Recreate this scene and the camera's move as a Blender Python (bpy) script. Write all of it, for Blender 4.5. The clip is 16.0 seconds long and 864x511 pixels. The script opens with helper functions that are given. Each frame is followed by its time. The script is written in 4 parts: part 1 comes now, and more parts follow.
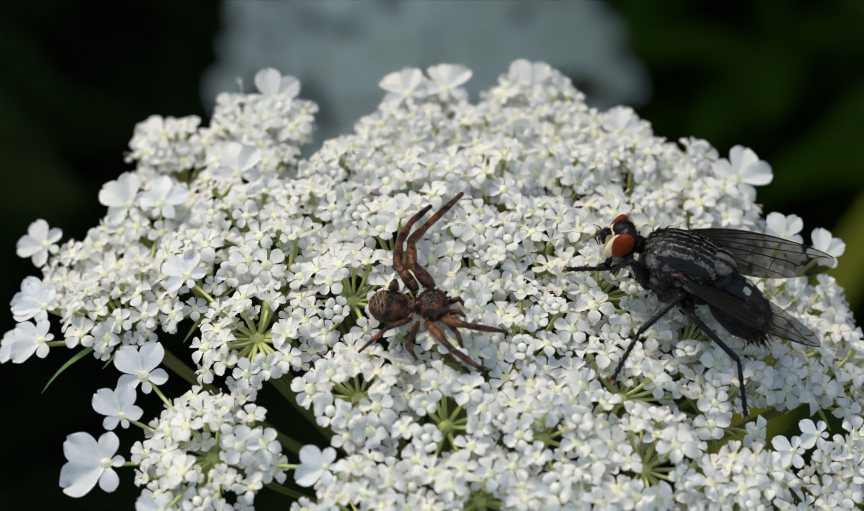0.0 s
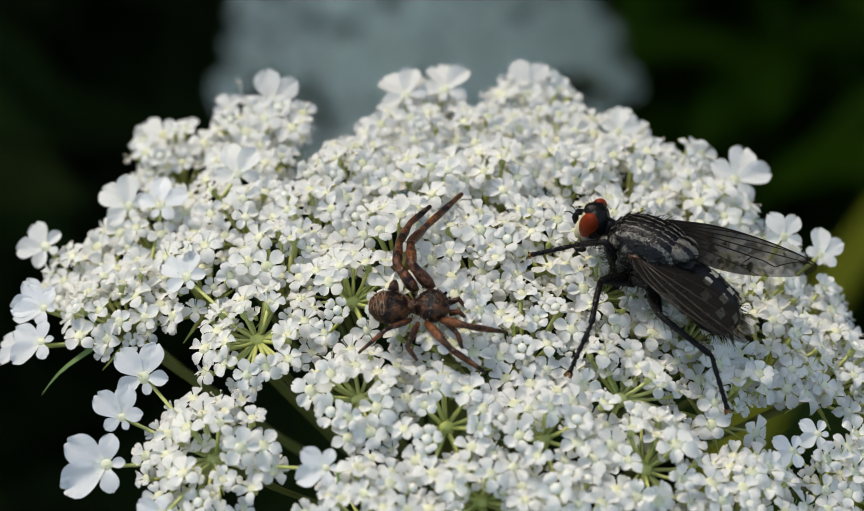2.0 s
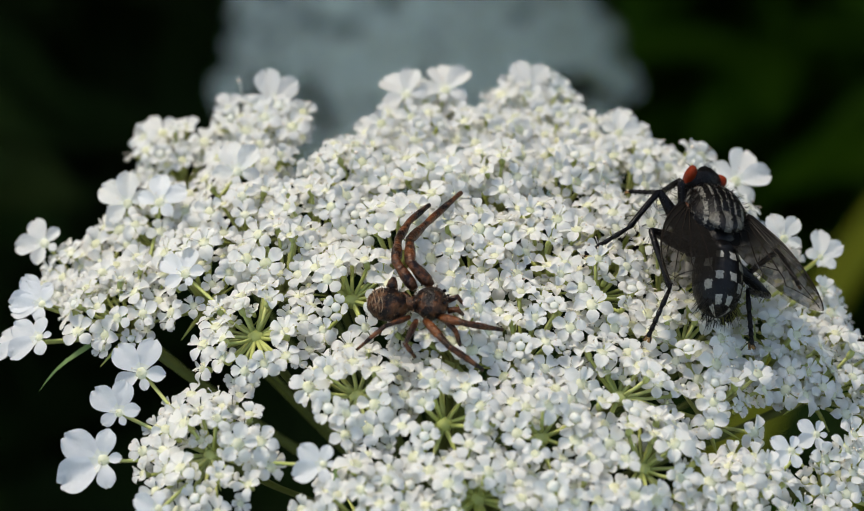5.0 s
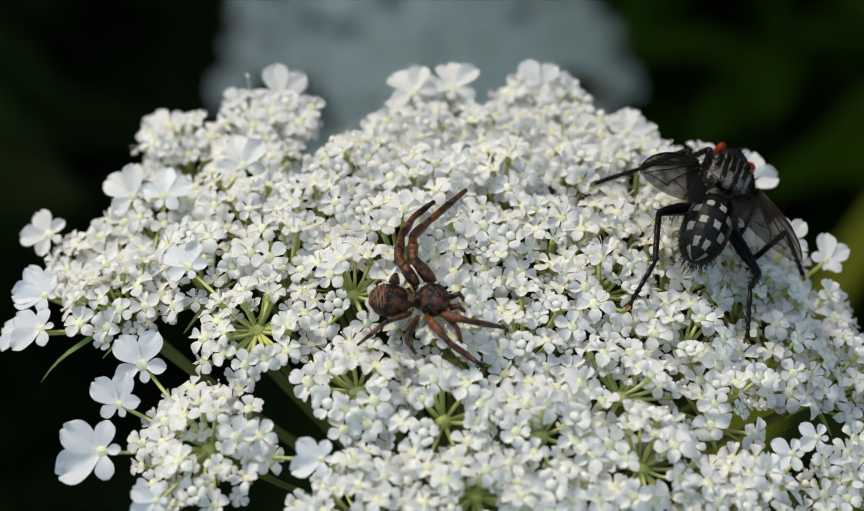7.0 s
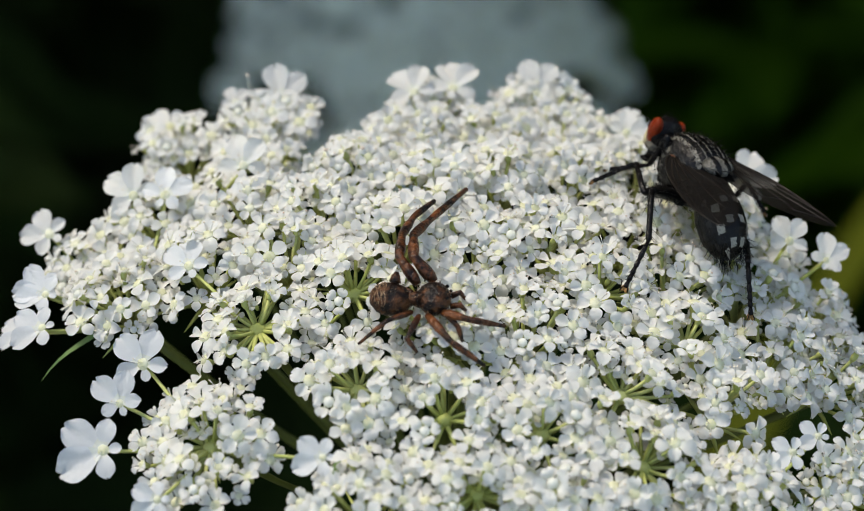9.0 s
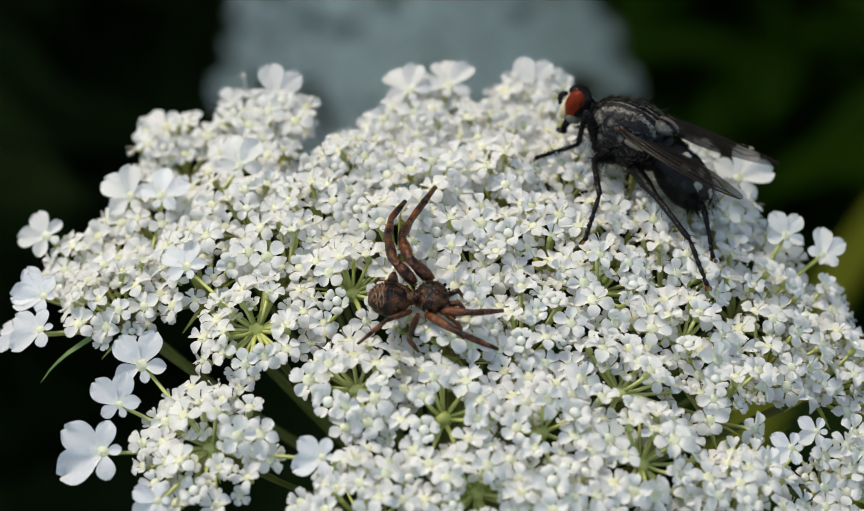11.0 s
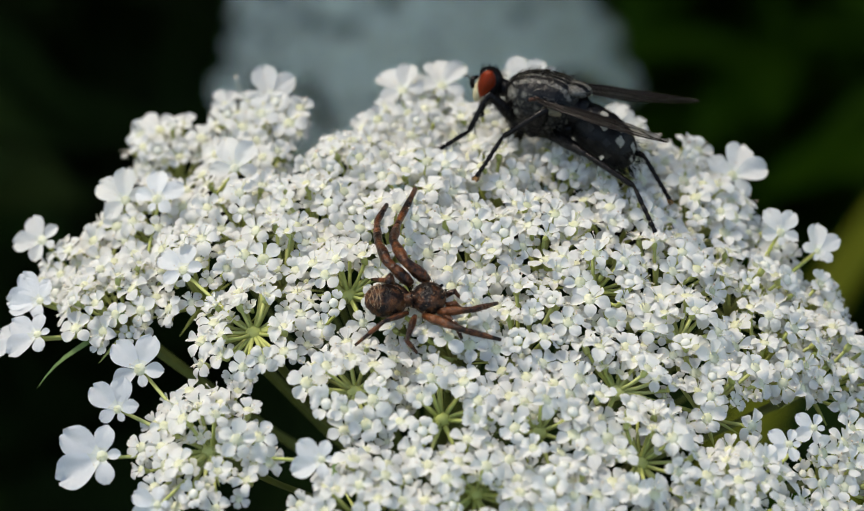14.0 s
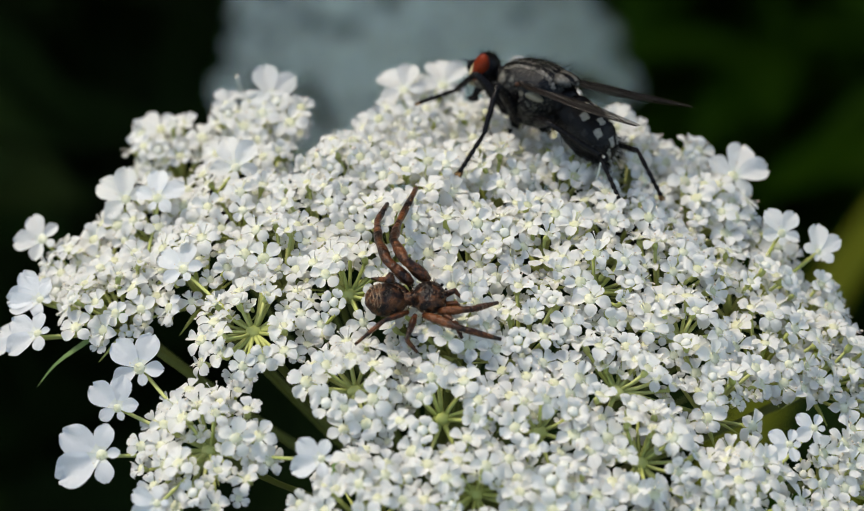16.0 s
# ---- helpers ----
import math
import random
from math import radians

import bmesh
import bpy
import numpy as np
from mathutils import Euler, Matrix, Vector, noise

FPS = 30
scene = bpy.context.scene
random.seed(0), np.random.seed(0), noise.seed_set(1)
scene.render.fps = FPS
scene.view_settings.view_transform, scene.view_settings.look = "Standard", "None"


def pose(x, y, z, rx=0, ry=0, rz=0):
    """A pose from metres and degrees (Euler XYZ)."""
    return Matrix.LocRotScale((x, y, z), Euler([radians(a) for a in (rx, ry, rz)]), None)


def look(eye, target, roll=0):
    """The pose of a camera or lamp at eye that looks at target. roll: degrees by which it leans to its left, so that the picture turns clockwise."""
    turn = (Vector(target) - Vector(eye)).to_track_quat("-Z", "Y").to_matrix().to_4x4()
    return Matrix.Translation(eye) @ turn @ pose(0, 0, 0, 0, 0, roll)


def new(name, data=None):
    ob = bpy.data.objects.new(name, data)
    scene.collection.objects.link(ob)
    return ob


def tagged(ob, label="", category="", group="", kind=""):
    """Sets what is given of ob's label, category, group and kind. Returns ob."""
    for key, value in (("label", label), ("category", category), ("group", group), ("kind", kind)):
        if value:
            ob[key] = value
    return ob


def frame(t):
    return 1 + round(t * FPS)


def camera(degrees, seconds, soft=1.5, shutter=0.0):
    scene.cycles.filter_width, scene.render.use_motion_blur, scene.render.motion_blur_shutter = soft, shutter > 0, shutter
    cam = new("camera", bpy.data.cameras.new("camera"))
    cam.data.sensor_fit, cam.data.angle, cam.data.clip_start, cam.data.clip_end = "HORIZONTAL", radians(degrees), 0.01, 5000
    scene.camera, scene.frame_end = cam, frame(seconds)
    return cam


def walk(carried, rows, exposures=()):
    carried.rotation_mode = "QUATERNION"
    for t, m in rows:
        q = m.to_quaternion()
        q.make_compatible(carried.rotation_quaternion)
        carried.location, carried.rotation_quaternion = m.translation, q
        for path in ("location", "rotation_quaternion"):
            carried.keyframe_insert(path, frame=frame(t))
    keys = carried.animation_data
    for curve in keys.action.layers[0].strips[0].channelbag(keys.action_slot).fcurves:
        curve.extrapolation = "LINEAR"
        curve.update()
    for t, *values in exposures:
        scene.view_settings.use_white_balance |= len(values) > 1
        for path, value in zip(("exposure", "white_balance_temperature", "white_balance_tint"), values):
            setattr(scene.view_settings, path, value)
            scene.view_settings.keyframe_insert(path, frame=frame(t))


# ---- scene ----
MM = 0.001
HEIGHT = 0.62          # the umbel's crown above the ground
DOME = 62.0            # radius of the umbel's crown, mm

# ---- camera ----
cam = camera(20.0, 16.0, soft=0.9)
cam.data.dof.use_dof = True
cam.data.dof.focus_distance = 0.163
cam.data.dof.aperture_fstop = 37.0
EYE = pose(-0.00059, -0.12605, 0.72510, 50, 0, 0)
walk(cam, [(0.0, EYE), (16.0, EYE)], exposures=[(0.0, 1.07, 7650, 7), (16.0, 1.11, 7650, 7)])

# ---- light ----
SUN_AZIMUTH, SUN_HEIGHT = radians(-52), radians(58)     # from +y towards -x
world = bpy.data.worlds.new("world")
scene.world = world
world.use_nodes = True
sky = world.node_tree.nodes.new("ShaderNodeTexSky")
sky.sky_type, sky.sun_disc = "NISHITA", False
sky.sun_elevation, sky.sun_rotation = SUN_HEIGHT, SUN_AZIMUTH
background = world.node_tree.nodes["Background"]
background.inputs["Strength"].default_value = 0.15
world.node_tree.links.new(sky.outputs["Color"], background.inputs["Color"])
sun = new("sun", bpy.data.lights.new("sun", "SUN"))
sun.data.energy, sun.data.angle, sun.data.color = 1.45, radians(12.0), (1.0, 0.967, 0.94)
towards = Vector((math.sin(SUN_AZIMUTH) * math.cos(SUN_HEIGHT), math.cos(SUN_AZIMUTH) * math.cos(SUN_HEIGHT), math.sin(SUN_HEIGHT)))
sun.matrix_world = look(towards * 5, (0, 0, 0))


# ---- materials ----
def material(name, colour, second=None, rough=0.6, scale=400.0, bump=0.0, bump_scale=900.0, translucent=0.0, spec=0.3, metal=0.0, coat=0.0, vary=0.0, per_island=False, low=0.45, high=0.9):
    """A surface of two colours mixed by noise at two scales, with fine relief; scales are per metre."""
    m = bpy.data.materials.new(name)
    m.use_nodes = True
    n, l = m.node_tree.nodes, m.node_tree.links
    p = n["Principled BSDF"]
    out = n["Material Output"]
    p.inputs["Roughness"].default_value = rough
    p.inputs["Metallic"].default_value = metal
    p.inputs["Specular IOR Level"].default_value = spec
    p.inputs["Coat Weight"].default_value = coat
    where = n.new("ShaderNodeTexCoord")
    coarse, fine = n.new("ShaderNodeTexNoise"), n.new("ShaderNodeTexNoise")
    coarse.inputs["Scale"].default_value, fine.inputs["Scale"].default_value = scale, scale * 6
    coarse.inputs["Detail"].default_value = 4
    for q in (coarse, fine):
        l.new(where.outputs["Object"], q.inputs["Vector"])
    both = n.new("ShaderNodeMath")
    both.operation = "MULTIPLY_ADD"
    both.inputs[1].default_value = 0.35
    l.new(fine.outputs["Fac"], both.inputs[0])
    l.new(coarse.outputs["Fac"], both.inputs[2])
    spread = n.new("ShaderNodeMapRange")
    spread.inputs["From Min"].default_value, spread.inputs["From Max"].default_value = low, high
    l.new(both.outputs[0], spread.inputs["Value"])
    mix = n.new("ShaderNodeMix")
    mix.data_type = "RGBA"
    mix.inputs["A"].default_value = (*colour, 1)
    mix.inputs["B"].default_value = (*(second or colour), 1)
    l.new(spread.outputs["Result"], mix.inputs["Factor"])
    tone = mix.outputs["Result"]
    if vary:
        info = n.new("ShaderNodeNewGeometry") if per_island else n.new("ShaderNodeObjectInfo")
        level = n.new("ShaderNodeMapRange")
        level.inputs["To Min"].default_value, level.inputs["To Max"].default_value = 1 - vary, 1.0
        l.new(info.outputs["Random Per Island" if per_island else "Random"], level.inputs["Value"])
        hue = n.new("ShaderNodeHueSaturation")
        l.new(level.outputs["Result"], hue.inputs["Value"])
        l.new(tone, hue.inputs["Color"])
        tone = hue.outputs["Color"]
    l.new(tone, p.inputs["Base Color"])
    if bump:
        grain = n.new("ShaderNodeTexNoise")
        grain.inputs["Scale"].default_value, grain.inputs["Detail"].default_value = bump_scale, 6
        l.new(where.outputs["Object"], grain.inputs["Vector"])
        b = n.new("ShaderNodeBump")
        b.inputs["Strength"].default_value, b.inputs["Distance"].default_value = bump, 0.0003
        l.new(grain.outputs["Fac"], b.inputs["Height"])
        l.new(b.outputs["Normal"], p.inputs["Normal"])
    if translucent:
        glow = n.new("ShaderNodeBsdfTranslucent")
        l.new(tone, glow.inputs["Color"])
        blend = n.new("ShaderNodeMixShader")
        blend.inputs["Fac"].default_value = translucent
        l.new(p.outputs[0], blend.inputs[1])
        l.new(glow.outputs[0], blend.inputs[2])
        l.new(blend.outputs[0], out.inputs["Surface"])
    return m


RIM_PETAL = material("rim_petal", (0.85, 0.86, 0.86), (0.80, 0.81, 0.81), rough=0.5, scale=500, bump=0.4, bump_scale=1500, translucent=0.5, spec=0.25, vary=0.05)
PETAL = material("petal", (0.865, 0.857, 0.825), (0.82, 0.81, 0.765), rough=0.55, scale=700, bump=0.5, bump_scale=2000, translucent=0.5, spec=0.2, vary=0.08)
HEART = material("flower_heart", (0.52, 0.52, 0.29), (0.69, 0.68, 0.52), rough=0.5, scale=900, bump=0.2, translucent=0.15)
PETAL_BASE = material("petal_base", (0.80, 0.80, 0.74), (0.77, 0.77, 0.66), rough=0.55, scale=700, translucent=0.35, spec=0.2)
ANTHER = material("anther", (0.80, 0.74, 0.60), (0.60, 0.44, 0.34), rough=0.7, scale=300)
# petals of the far umbel, with green bounced light tinted into their colour
SHADE_TINT_PETAL = material("shade_tint_petal", (0.74, 0.82, 0.75), (0.66, 0.75, 0.66), rough=0.55, scale=500, translucent=0.4, spec=0.2, vary=0.08)
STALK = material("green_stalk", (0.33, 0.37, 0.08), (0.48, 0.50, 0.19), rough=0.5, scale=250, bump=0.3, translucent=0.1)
# darker stalk colour, with the shade deep between umbellets put into it
SHADED_RAY = material("shaded_umbel_ray", (0.060, 0.075, 0.013), (0.10, 0.12, 0.025), rough=0.55, scale=200, bump=0.3)
BRACT = material("bract", (0.10, 0.19, 0.06), (0.17, 0.26, 0.09), rough=0.55, scale=200, bump=0.3, translucent=0.25)
SOIL = material("soil", (0.025, 0.02, 0.014), (0.05, 0.04, 0.025), rough=0.95, scale=8, bump=0.8, bump_scale=40)
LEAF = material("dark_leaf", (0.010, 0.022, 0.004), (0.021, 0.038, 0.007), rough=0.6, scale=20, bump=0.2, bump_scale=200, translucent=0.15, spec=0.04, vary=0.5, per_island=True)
# brighter copy of dark_leaf; sunlight on the foliage is put into its colour
SUNLIT_TONE_LEAF = material("sunlit_tone_leaf", (0.022, 0.056, 0.0015), (0.038, 0.088, 0.003), rough=0.6, scale=20, bump=0.2, bump_scale=200, translucent=0.25, spec=0.04, vary=0.4, per_island=True)
GRASS = material("grass_blade", (0.15, 0.16, 0.010), (0.20, 0.20, 0.02), rough=0.5, scale=60, translucent=0.3)
CHITIN = material("black_chitin", (0.0035, 0.003, 0.003), (0.008, 0.007, 0.007), rough=0.22, scale=900, bump=0.35, bump_scale=4000, spec=0.12)
BRISTLE = material("bristle", (0.003, 0.003, 0.003), rough=0.4, spec=0.1)
RED_EYE = material("red_eye", (0.085, 0.009, 0.002), (0.20, 0.022, 0.003), rough=0.3, scale=500, bump=0.25, bump_scale=9000, spec=0.10)
FACE = material("pale_face", (0.62, 0.54, 0.33), (0.42, 0.35, 0.2), rough=0.4, scale=1500)
PAD = material("foot_pad", (0.35, 0.19, 0.06), (0.2, 0.1, 0.03), rough=0.6)
VEIN = material("wing_vein", (0.012, 0.009, 0.007), rough=0.25, spec=0.12)
SPIDER = material("spider_brown", (0.004, 0.0015, 0.0008), (0.10, 0.038, 0.013), rough=0.42, scale=1500, bump=0.8, bump_scale=3000, spec=0.2, low=0.60, high=0.82)
SPIDER_DARK = material("spider_dark", (0.004, 0.0015, 0.0008), (0.10, 0.037, 0.013), rough=0.34, scale=1500, bump=0.8, bump_scale=3000, spec=0.22, low=0.62, high=0.84)
SPIDER_LEG = material("spider_leg", (0.009, 0.0027, 0.001), (0.145, 0.047, 0.0145), rough=0.32, scale=1500, bump=0.6, bump_scale=3500, spec=0.25, low=0.56, high=0.84)
SPIDER_PALE = material("spider_pale", (0.33, 0.22, 0.13), (0.17, 0.10, 0.055), rough=0.6, scale=1300)


def banded(name, build):
    """A fly's dusted surface: black with silver-grey dusting in a pattern over the object's own space."""
    m = bpy.data.materials.new(name)
    m.use_nodes = True
    n, l = m.node_tree.nodes, m.node_tree.links
    p = n["Principled BSDF"]
    p.inputs["Roughness"].default_value = 0.25
    p.inputs["Specular IOR Level"].default_value = 0.2
    where = n.new("ShaderNodeTexCoord")
    axes = n.new("ShaderNodeSeparateXYZ")
    l.new(where.outputs["Object"], axes.inputs[0])
    grit = n.new("ShaderNodeTexNoise")
    grit.inputs["Scale"].default_value, grit.inputs["Detail"].default_value = 5500, 7
    l.new(where.outputs["Object"], grit.inputs["Vector"])

    def op(kind, a, b=0.0, c=0.0):
        q = n.new("ShaderNodeMath")
        q.operation = kind
        for i, v in enumerate((a, b, c)):
            if isinstance(v, (int, float)):
                q.inputs[i].default_value = v
            else:
                l.new(v, q.inputs[i])
        return q.outputs[0]

    mask = build(op, axes.outputs[0], axes.outputs[1], axes.outputs[2], grit.outputs["Fac"])
    mix = n.new("ShaderNodeMix")
    mix.data_type = "RGBA"
    mix.inputs["A"].default_value = (0.003, 0.0026, 0.0026, 1)
    mix.inputs["B"].default_value = (0.27, 0.255, 0.215, 1)
    l.new(mask, mix.inputs["Factor"])
    l.new(mix.outputs["Result"], p.inputs["Base Color"])
    b = n.new("ShaderNodeBump")
    b.inputs["Strength"].default_value, b.inputs["Distance"].default_value = 0.55, 0.0002
    l.new(grit.outputs["Fac"], b.inputs["Height"])
    l.new(b.outputs["Normal"], p.inputs["Normal"])
    return m


def thorax_pattern(op, x, y, z, grit):
    # narrow pale lines on the black back, broken here and there; pale shoulders; mottled flanks
    a = op("ABSOLUTE", y)
    wob = op("MULTIPLY_ADD", grit, 0.0005, -0.00025)

    def band(centre, half):
        return op("LESS_THAN", op("ABSOLUTE", op("ADD", op("SUBTRACT", a, centre), wob)), half)

    lines = op("MAXIMUM", op("MAXIMUM", band(0.00026, 0.00004), band(0.00072, 0.00007)), band(0.00130, 0.00013))
    broken = op("GREATER_THAN", op("SINE", op("MULTIPLY_ADD", x, 2600.0, op("MULTIPLY", grit, 9.0))), -0.72)
    back = op("MULTIPLY", op("MULTIPLY", lines, broken), op("GREATER_THAN", z, 0.0009))

    def patch(px, pz, r):
        d = op("ADD", op("POWER", op("ABSOLUTE", op("SUBTRACT", x, px)), 2.0), op("POWER", op("ABSOLUTE", op("SUBTRACT", z, pz)), 2.0))
        return op("MULTIPLY", op("LESS_THAN", op("ADD", op("SQRT", d), op("MULTIPLY", wob, 2.0)), r), op("GREATER_THAN", a, 0.0010))

    spots = op("MAXIMUM", op("MAXIMUM", patch(0.0025, 0.0006, 0.00042), patch(0.0015, 0.0008, 0.00022)), op("MAXIMUM", patch(0.0019, -0.0006, 0.00025), patch(0.0004, 0.0001, 0.0002)))
    mottle = op("MULTIPLY", op("MULTIPLY", op("GREATER_THAN", grit, 0.57), 0.28), op("LESS_THAN", z, 0.0010))
    return op("MULTIPLY", op("MAXIMUM", op("MAXIMUM", back, spots), mottle), op("MULTIPLY_ADD", grit, 2.2, -0.7))


def scutellum_pattern(op, x, y, z, grit):
    a = op("ABSOLUTE", y)
    bare = op("LESS_THAN", op("ABSOLUTE", op("SUBTRACT", a, 0.00042)), op("MULTIPLY_ADD", grit, 0.0006, -0.00012))
    return op("MULTIPLY", op("SUBTRACT", 1.0, bare), op("MULTIPLY_ADD", grit, 1.0, -0.2))


def abdomen_pattern(op, x, y, z, grit):
    # three rings of silver patches that alternate like a chessboard beside a black middle line
    along = op("MULTIPLY_ADD", x, -1 / 0.00155, 1.02)
    wob = op("MULTIPLY_ADD", grit, 0.5, -0.25)
    u = op("ADD", op("FRACT", along), op("MULTIPLY", wob, 0.5))
    turn = op("ADD", op("ABSOLUTE", op("ARCTAN2", y, op("ADD", z, 0.0002))), op("MULTIPLY", wob, 0.4))

    def cell(a0, a1, u0, u1):
        return op("MULTIPLY", op("MULTIPLY", op("GREATER_THAN", turn, a0), op("LESS_THAN", turn, a1)), op("MULTIPLY", op("GREATER_THAN", u, u0), op("LESS_THAN", u, u1)))

    cells = op("MAXIMUM", op("MAXIMUM", cell(0.12, 0.40, 0.10, 0.46), cell(0.52, 0.82, 0.46, 0.84)), op("MULTIPLY", op("MAXIMUM", cell(0.98, 1.22, 0.10, 0.4), cell(1.4, 1.7, 0.5, 0.8)), 0.04))
    rings = op("MULTIPLY", op("GREATER_THAN", along, 0.0), op("LESS_THAN", along, 2.98))
    return op("MULTIPLY", op("MULTIPLY", cells, rings), op("MULTIPLY_ADD", grit, 1.8, 0.1))


THORAX = banded("striped_thorax", thorax_pattern)
SCUTELLUM = banded("dusted_scutellum", scutellum_pattern)
ABDOMEN = banded("chequered_abdomen", abdomen_pattern)
CALYPTER = material("calypter", (0.34, 0.30, 0.21), (0.20, 0.16, 0.10), rough=0.4, scale=900, translucent=0.2)
ROOT = material("wing_root", (0.07, 0.024, 0.01), (0.03, 0.010, 0.005), rough=0.35, scale=900)
JOWL = material("grey_jowl", (0.12, 0.11, 0.085), (0.05, 0.045, 0.035), rough=0.6, scale=2500, bump=0.5, bump_scale=5000)

WING = bpy.data.materials.new("wing_film")
WING.use_nodes = True
wn, wl = WING.node_tree.nodes, WING.node_tree.links
film = wn["Principled BSDF"]
film.inputs["Base Color"].default_value = (0.009, 0.008, 0.007, 1)
film.inputs["Roughness"].default_value = 0.28
film.inputs["Specular IOR Level"].default_value = 0.02
clear = wn.new("ShaderNodeBsdfTransparent")
clear.inputs["Color"].default_value = (0.93, 0.91, 0.88, 1)
smoke = wn.new("ShaderNodeTexNoise")
smoke.inputs["Scale"].default_value = 350
wcoord = wn.new("ShaderNodeTexCoord")
wl.new(wcoord.outputs["Object"], smoke.inputs["Vector"])
amount = wn.new("ShaderNodeMapRange")
amount.inputs["To Min"].default_value, amount.inputs["To Max"].default_value = -0.07, 0.07
wl.new(smoke.outputs["Fac"], amount.inputs["Value"])
# the film is smokier towards the hinge
waxis = wn.new("ShaderNodeSeparateXYZ")
wl.new(wcoord.outputs["Object"], waxis.inputs[0])
along = wn.new("ShaderNodeMapRange")
along.inputs["From Min"].default_value, along.inputs["From Max"].default_value = -0.0105, -0.001
along.inputs["To Min"].default_value, along.inputs["To Max"].default_value = 0.55, 1.06
wl.new(waxis.outputs[0], along.inputs["Value"])
total = wn.new("ShaderNodeMath")
wl.new(along.outputs["Result"], total.inputs[0])
wl.new(amount.outputs["Result"], total.inputs[1])
veil = wn.new("ShaderNodeMixShader")
wl.new(total.outputs[0], veil.inputs["Fac"])
wl.new(clear.outputs[0], veil.inputs[1])
wl.new(film.outputs[0], veil.inputs[2])
wl.new(veil.outputs[0], wn["Material Output"].inputs["Surface"])


# ---- mesh tools (millimetres in, metres out) ----
class Shape:
    """Vertices, faces and material numbers, gathered before they become a mesh."""

    def __init__(self):
        self.v, self.f, self.m = [], [], []

    def add(self, verts, faces, slot=0):
        k = len(self.v)
        self.v.extend(tuple(q) for q in verts)
        self.f.extend(tuple(i + k for i in q) for q in faces)
        self.m.extend([slot] * len(faces))

    def grid(self, rows, slot=0, closed=False):
        """Skin over rows of equally many points."""
        n = len(rows[0])
        verts = [p for r in rows for p in r]
        faces = []
        for i in range(len(rows) - 1):
            for j in range(n if closed else n - 1):
                a, b = i * n + j, i * n + (j + 1) % n
                faces.append((a, b, b + n, a + n))
        self.add(verts, faces, slot)

    def tube(self, points, radii, sides=6, slot=0):
        """A tapered tube along points, closed at both ends."""
        pts = [Vector(p) for p in points]
        rows = []
        side = None
        for i, p in enumerate(pts):
            d = (pts[min(i + 1, len(pts) - 1)] - pts[max(i - 1, 0)]).normalized()
            ref = side if side is not None else (Vector((0, 0, 1)) if abs(d.z) < 0.9 else Vector((1, 0, 0)))
            a = (ref - d * ref.dot(d)).normalized()
            side = a
            b = d.cross(a)
            r = radii[i] if isinstance(radii, (list, tuple)) else radii
            rows.append([p + (a * math.cos(2 * math.pi * j / sides) + b * math.sin(2 * math.pi * j / sides)) * r for j in range(sides)])
        self.grid(rows, slot, closed=True)
        k = len(self.v) - len(rows) * sides
        self.f.append(tuple(k + j for j in reversed(range(sides))))
        self.f.append(tuple(len(self.v) - sides + j for j in range(sides)))
        self.m.extend([slot, slot])

    def ball(self, centre, size, rings=8, sides=12, slot=0, shape=None):
        """An ellipsoid; shape(u, direction) scales it."""
        c = Vector(centre)
        rows = []
        for i in range(rings + 1):
            a = math.pi * (0.02 + 0.96 * i / rings)
            row = []
            for j in range(sides):
                b = 2 * math.pi * j / sides
                d = Vector((math.cos(a), math.sin(a) * math.cos(b), math.sin(a) * math.sin(b)))
                s = shape(d) if shape else 1.0
                row.append(c + Vector((d.x * size[0], d.y * size[1], d.z * size[2])) * s)
            rows.append(row)
        self.grid(rows, slot, closed=True)
        k = len(self.v) - len(rows) * sides
        self.f.append(tuple(k + j for j in reversed(range(sides))))
        self.f.append(tuple(len(self.v) - sides + j for j in range(sides)))
        self.m.extend([slot, slot])

    def join(self, other, m):
        r = np.array(m.to_3x3())
        t = np.array(m.translation)
        self.add((np.array(other.v) @ r.T + t).tolist(), [], 0)
        k = len(self.v) - len(other.v)
        self.f.extend(tuple(i + k for i in q) for q in other.f)
        self.m.extend(other.m)

    def mesh(self, name, *mats, smooth=True, unit=MM):
        me = bpy.data.meshes.new(name)
        me.from_pydata([(x * unit, y * unit, z * unit) for x, y, z in self.v], [], self.f)
        for q in mats:
            me.materials.append(q)
        me.polygons.foreach_set("material_index", self.m)
        me.polygons.foreach_set("use_smooth", [smooth] * len(self.f))
        me.update()
        return me


def part(name, data, parent, m=None, label=""):
    """Links a mesh as one part under a thing or under a part."""
    ob = new(name, data)
    ob.parent = parent
    if m is not None:
        ob.matrix_basis = m
    return tagged(ob, label) if label else ob


def mm(x, y, z, rx=0, ry=0, rz=0):
    return pose(x * MM, y * MM, z * MM, rx, ry, rz)


def crown(x, y, h=0.0):
    """A point on the umbel's crown, mm from its top, and the way up there."""
    z = math.sqrt(max(DOME * DOME - x * x - y * y, 1.0)) - DOME
    up = (Vector((x, y, z)) - Vector((0, 0, -DOME))).normalized()
    return Vector((x, y, z)) + up * h, up


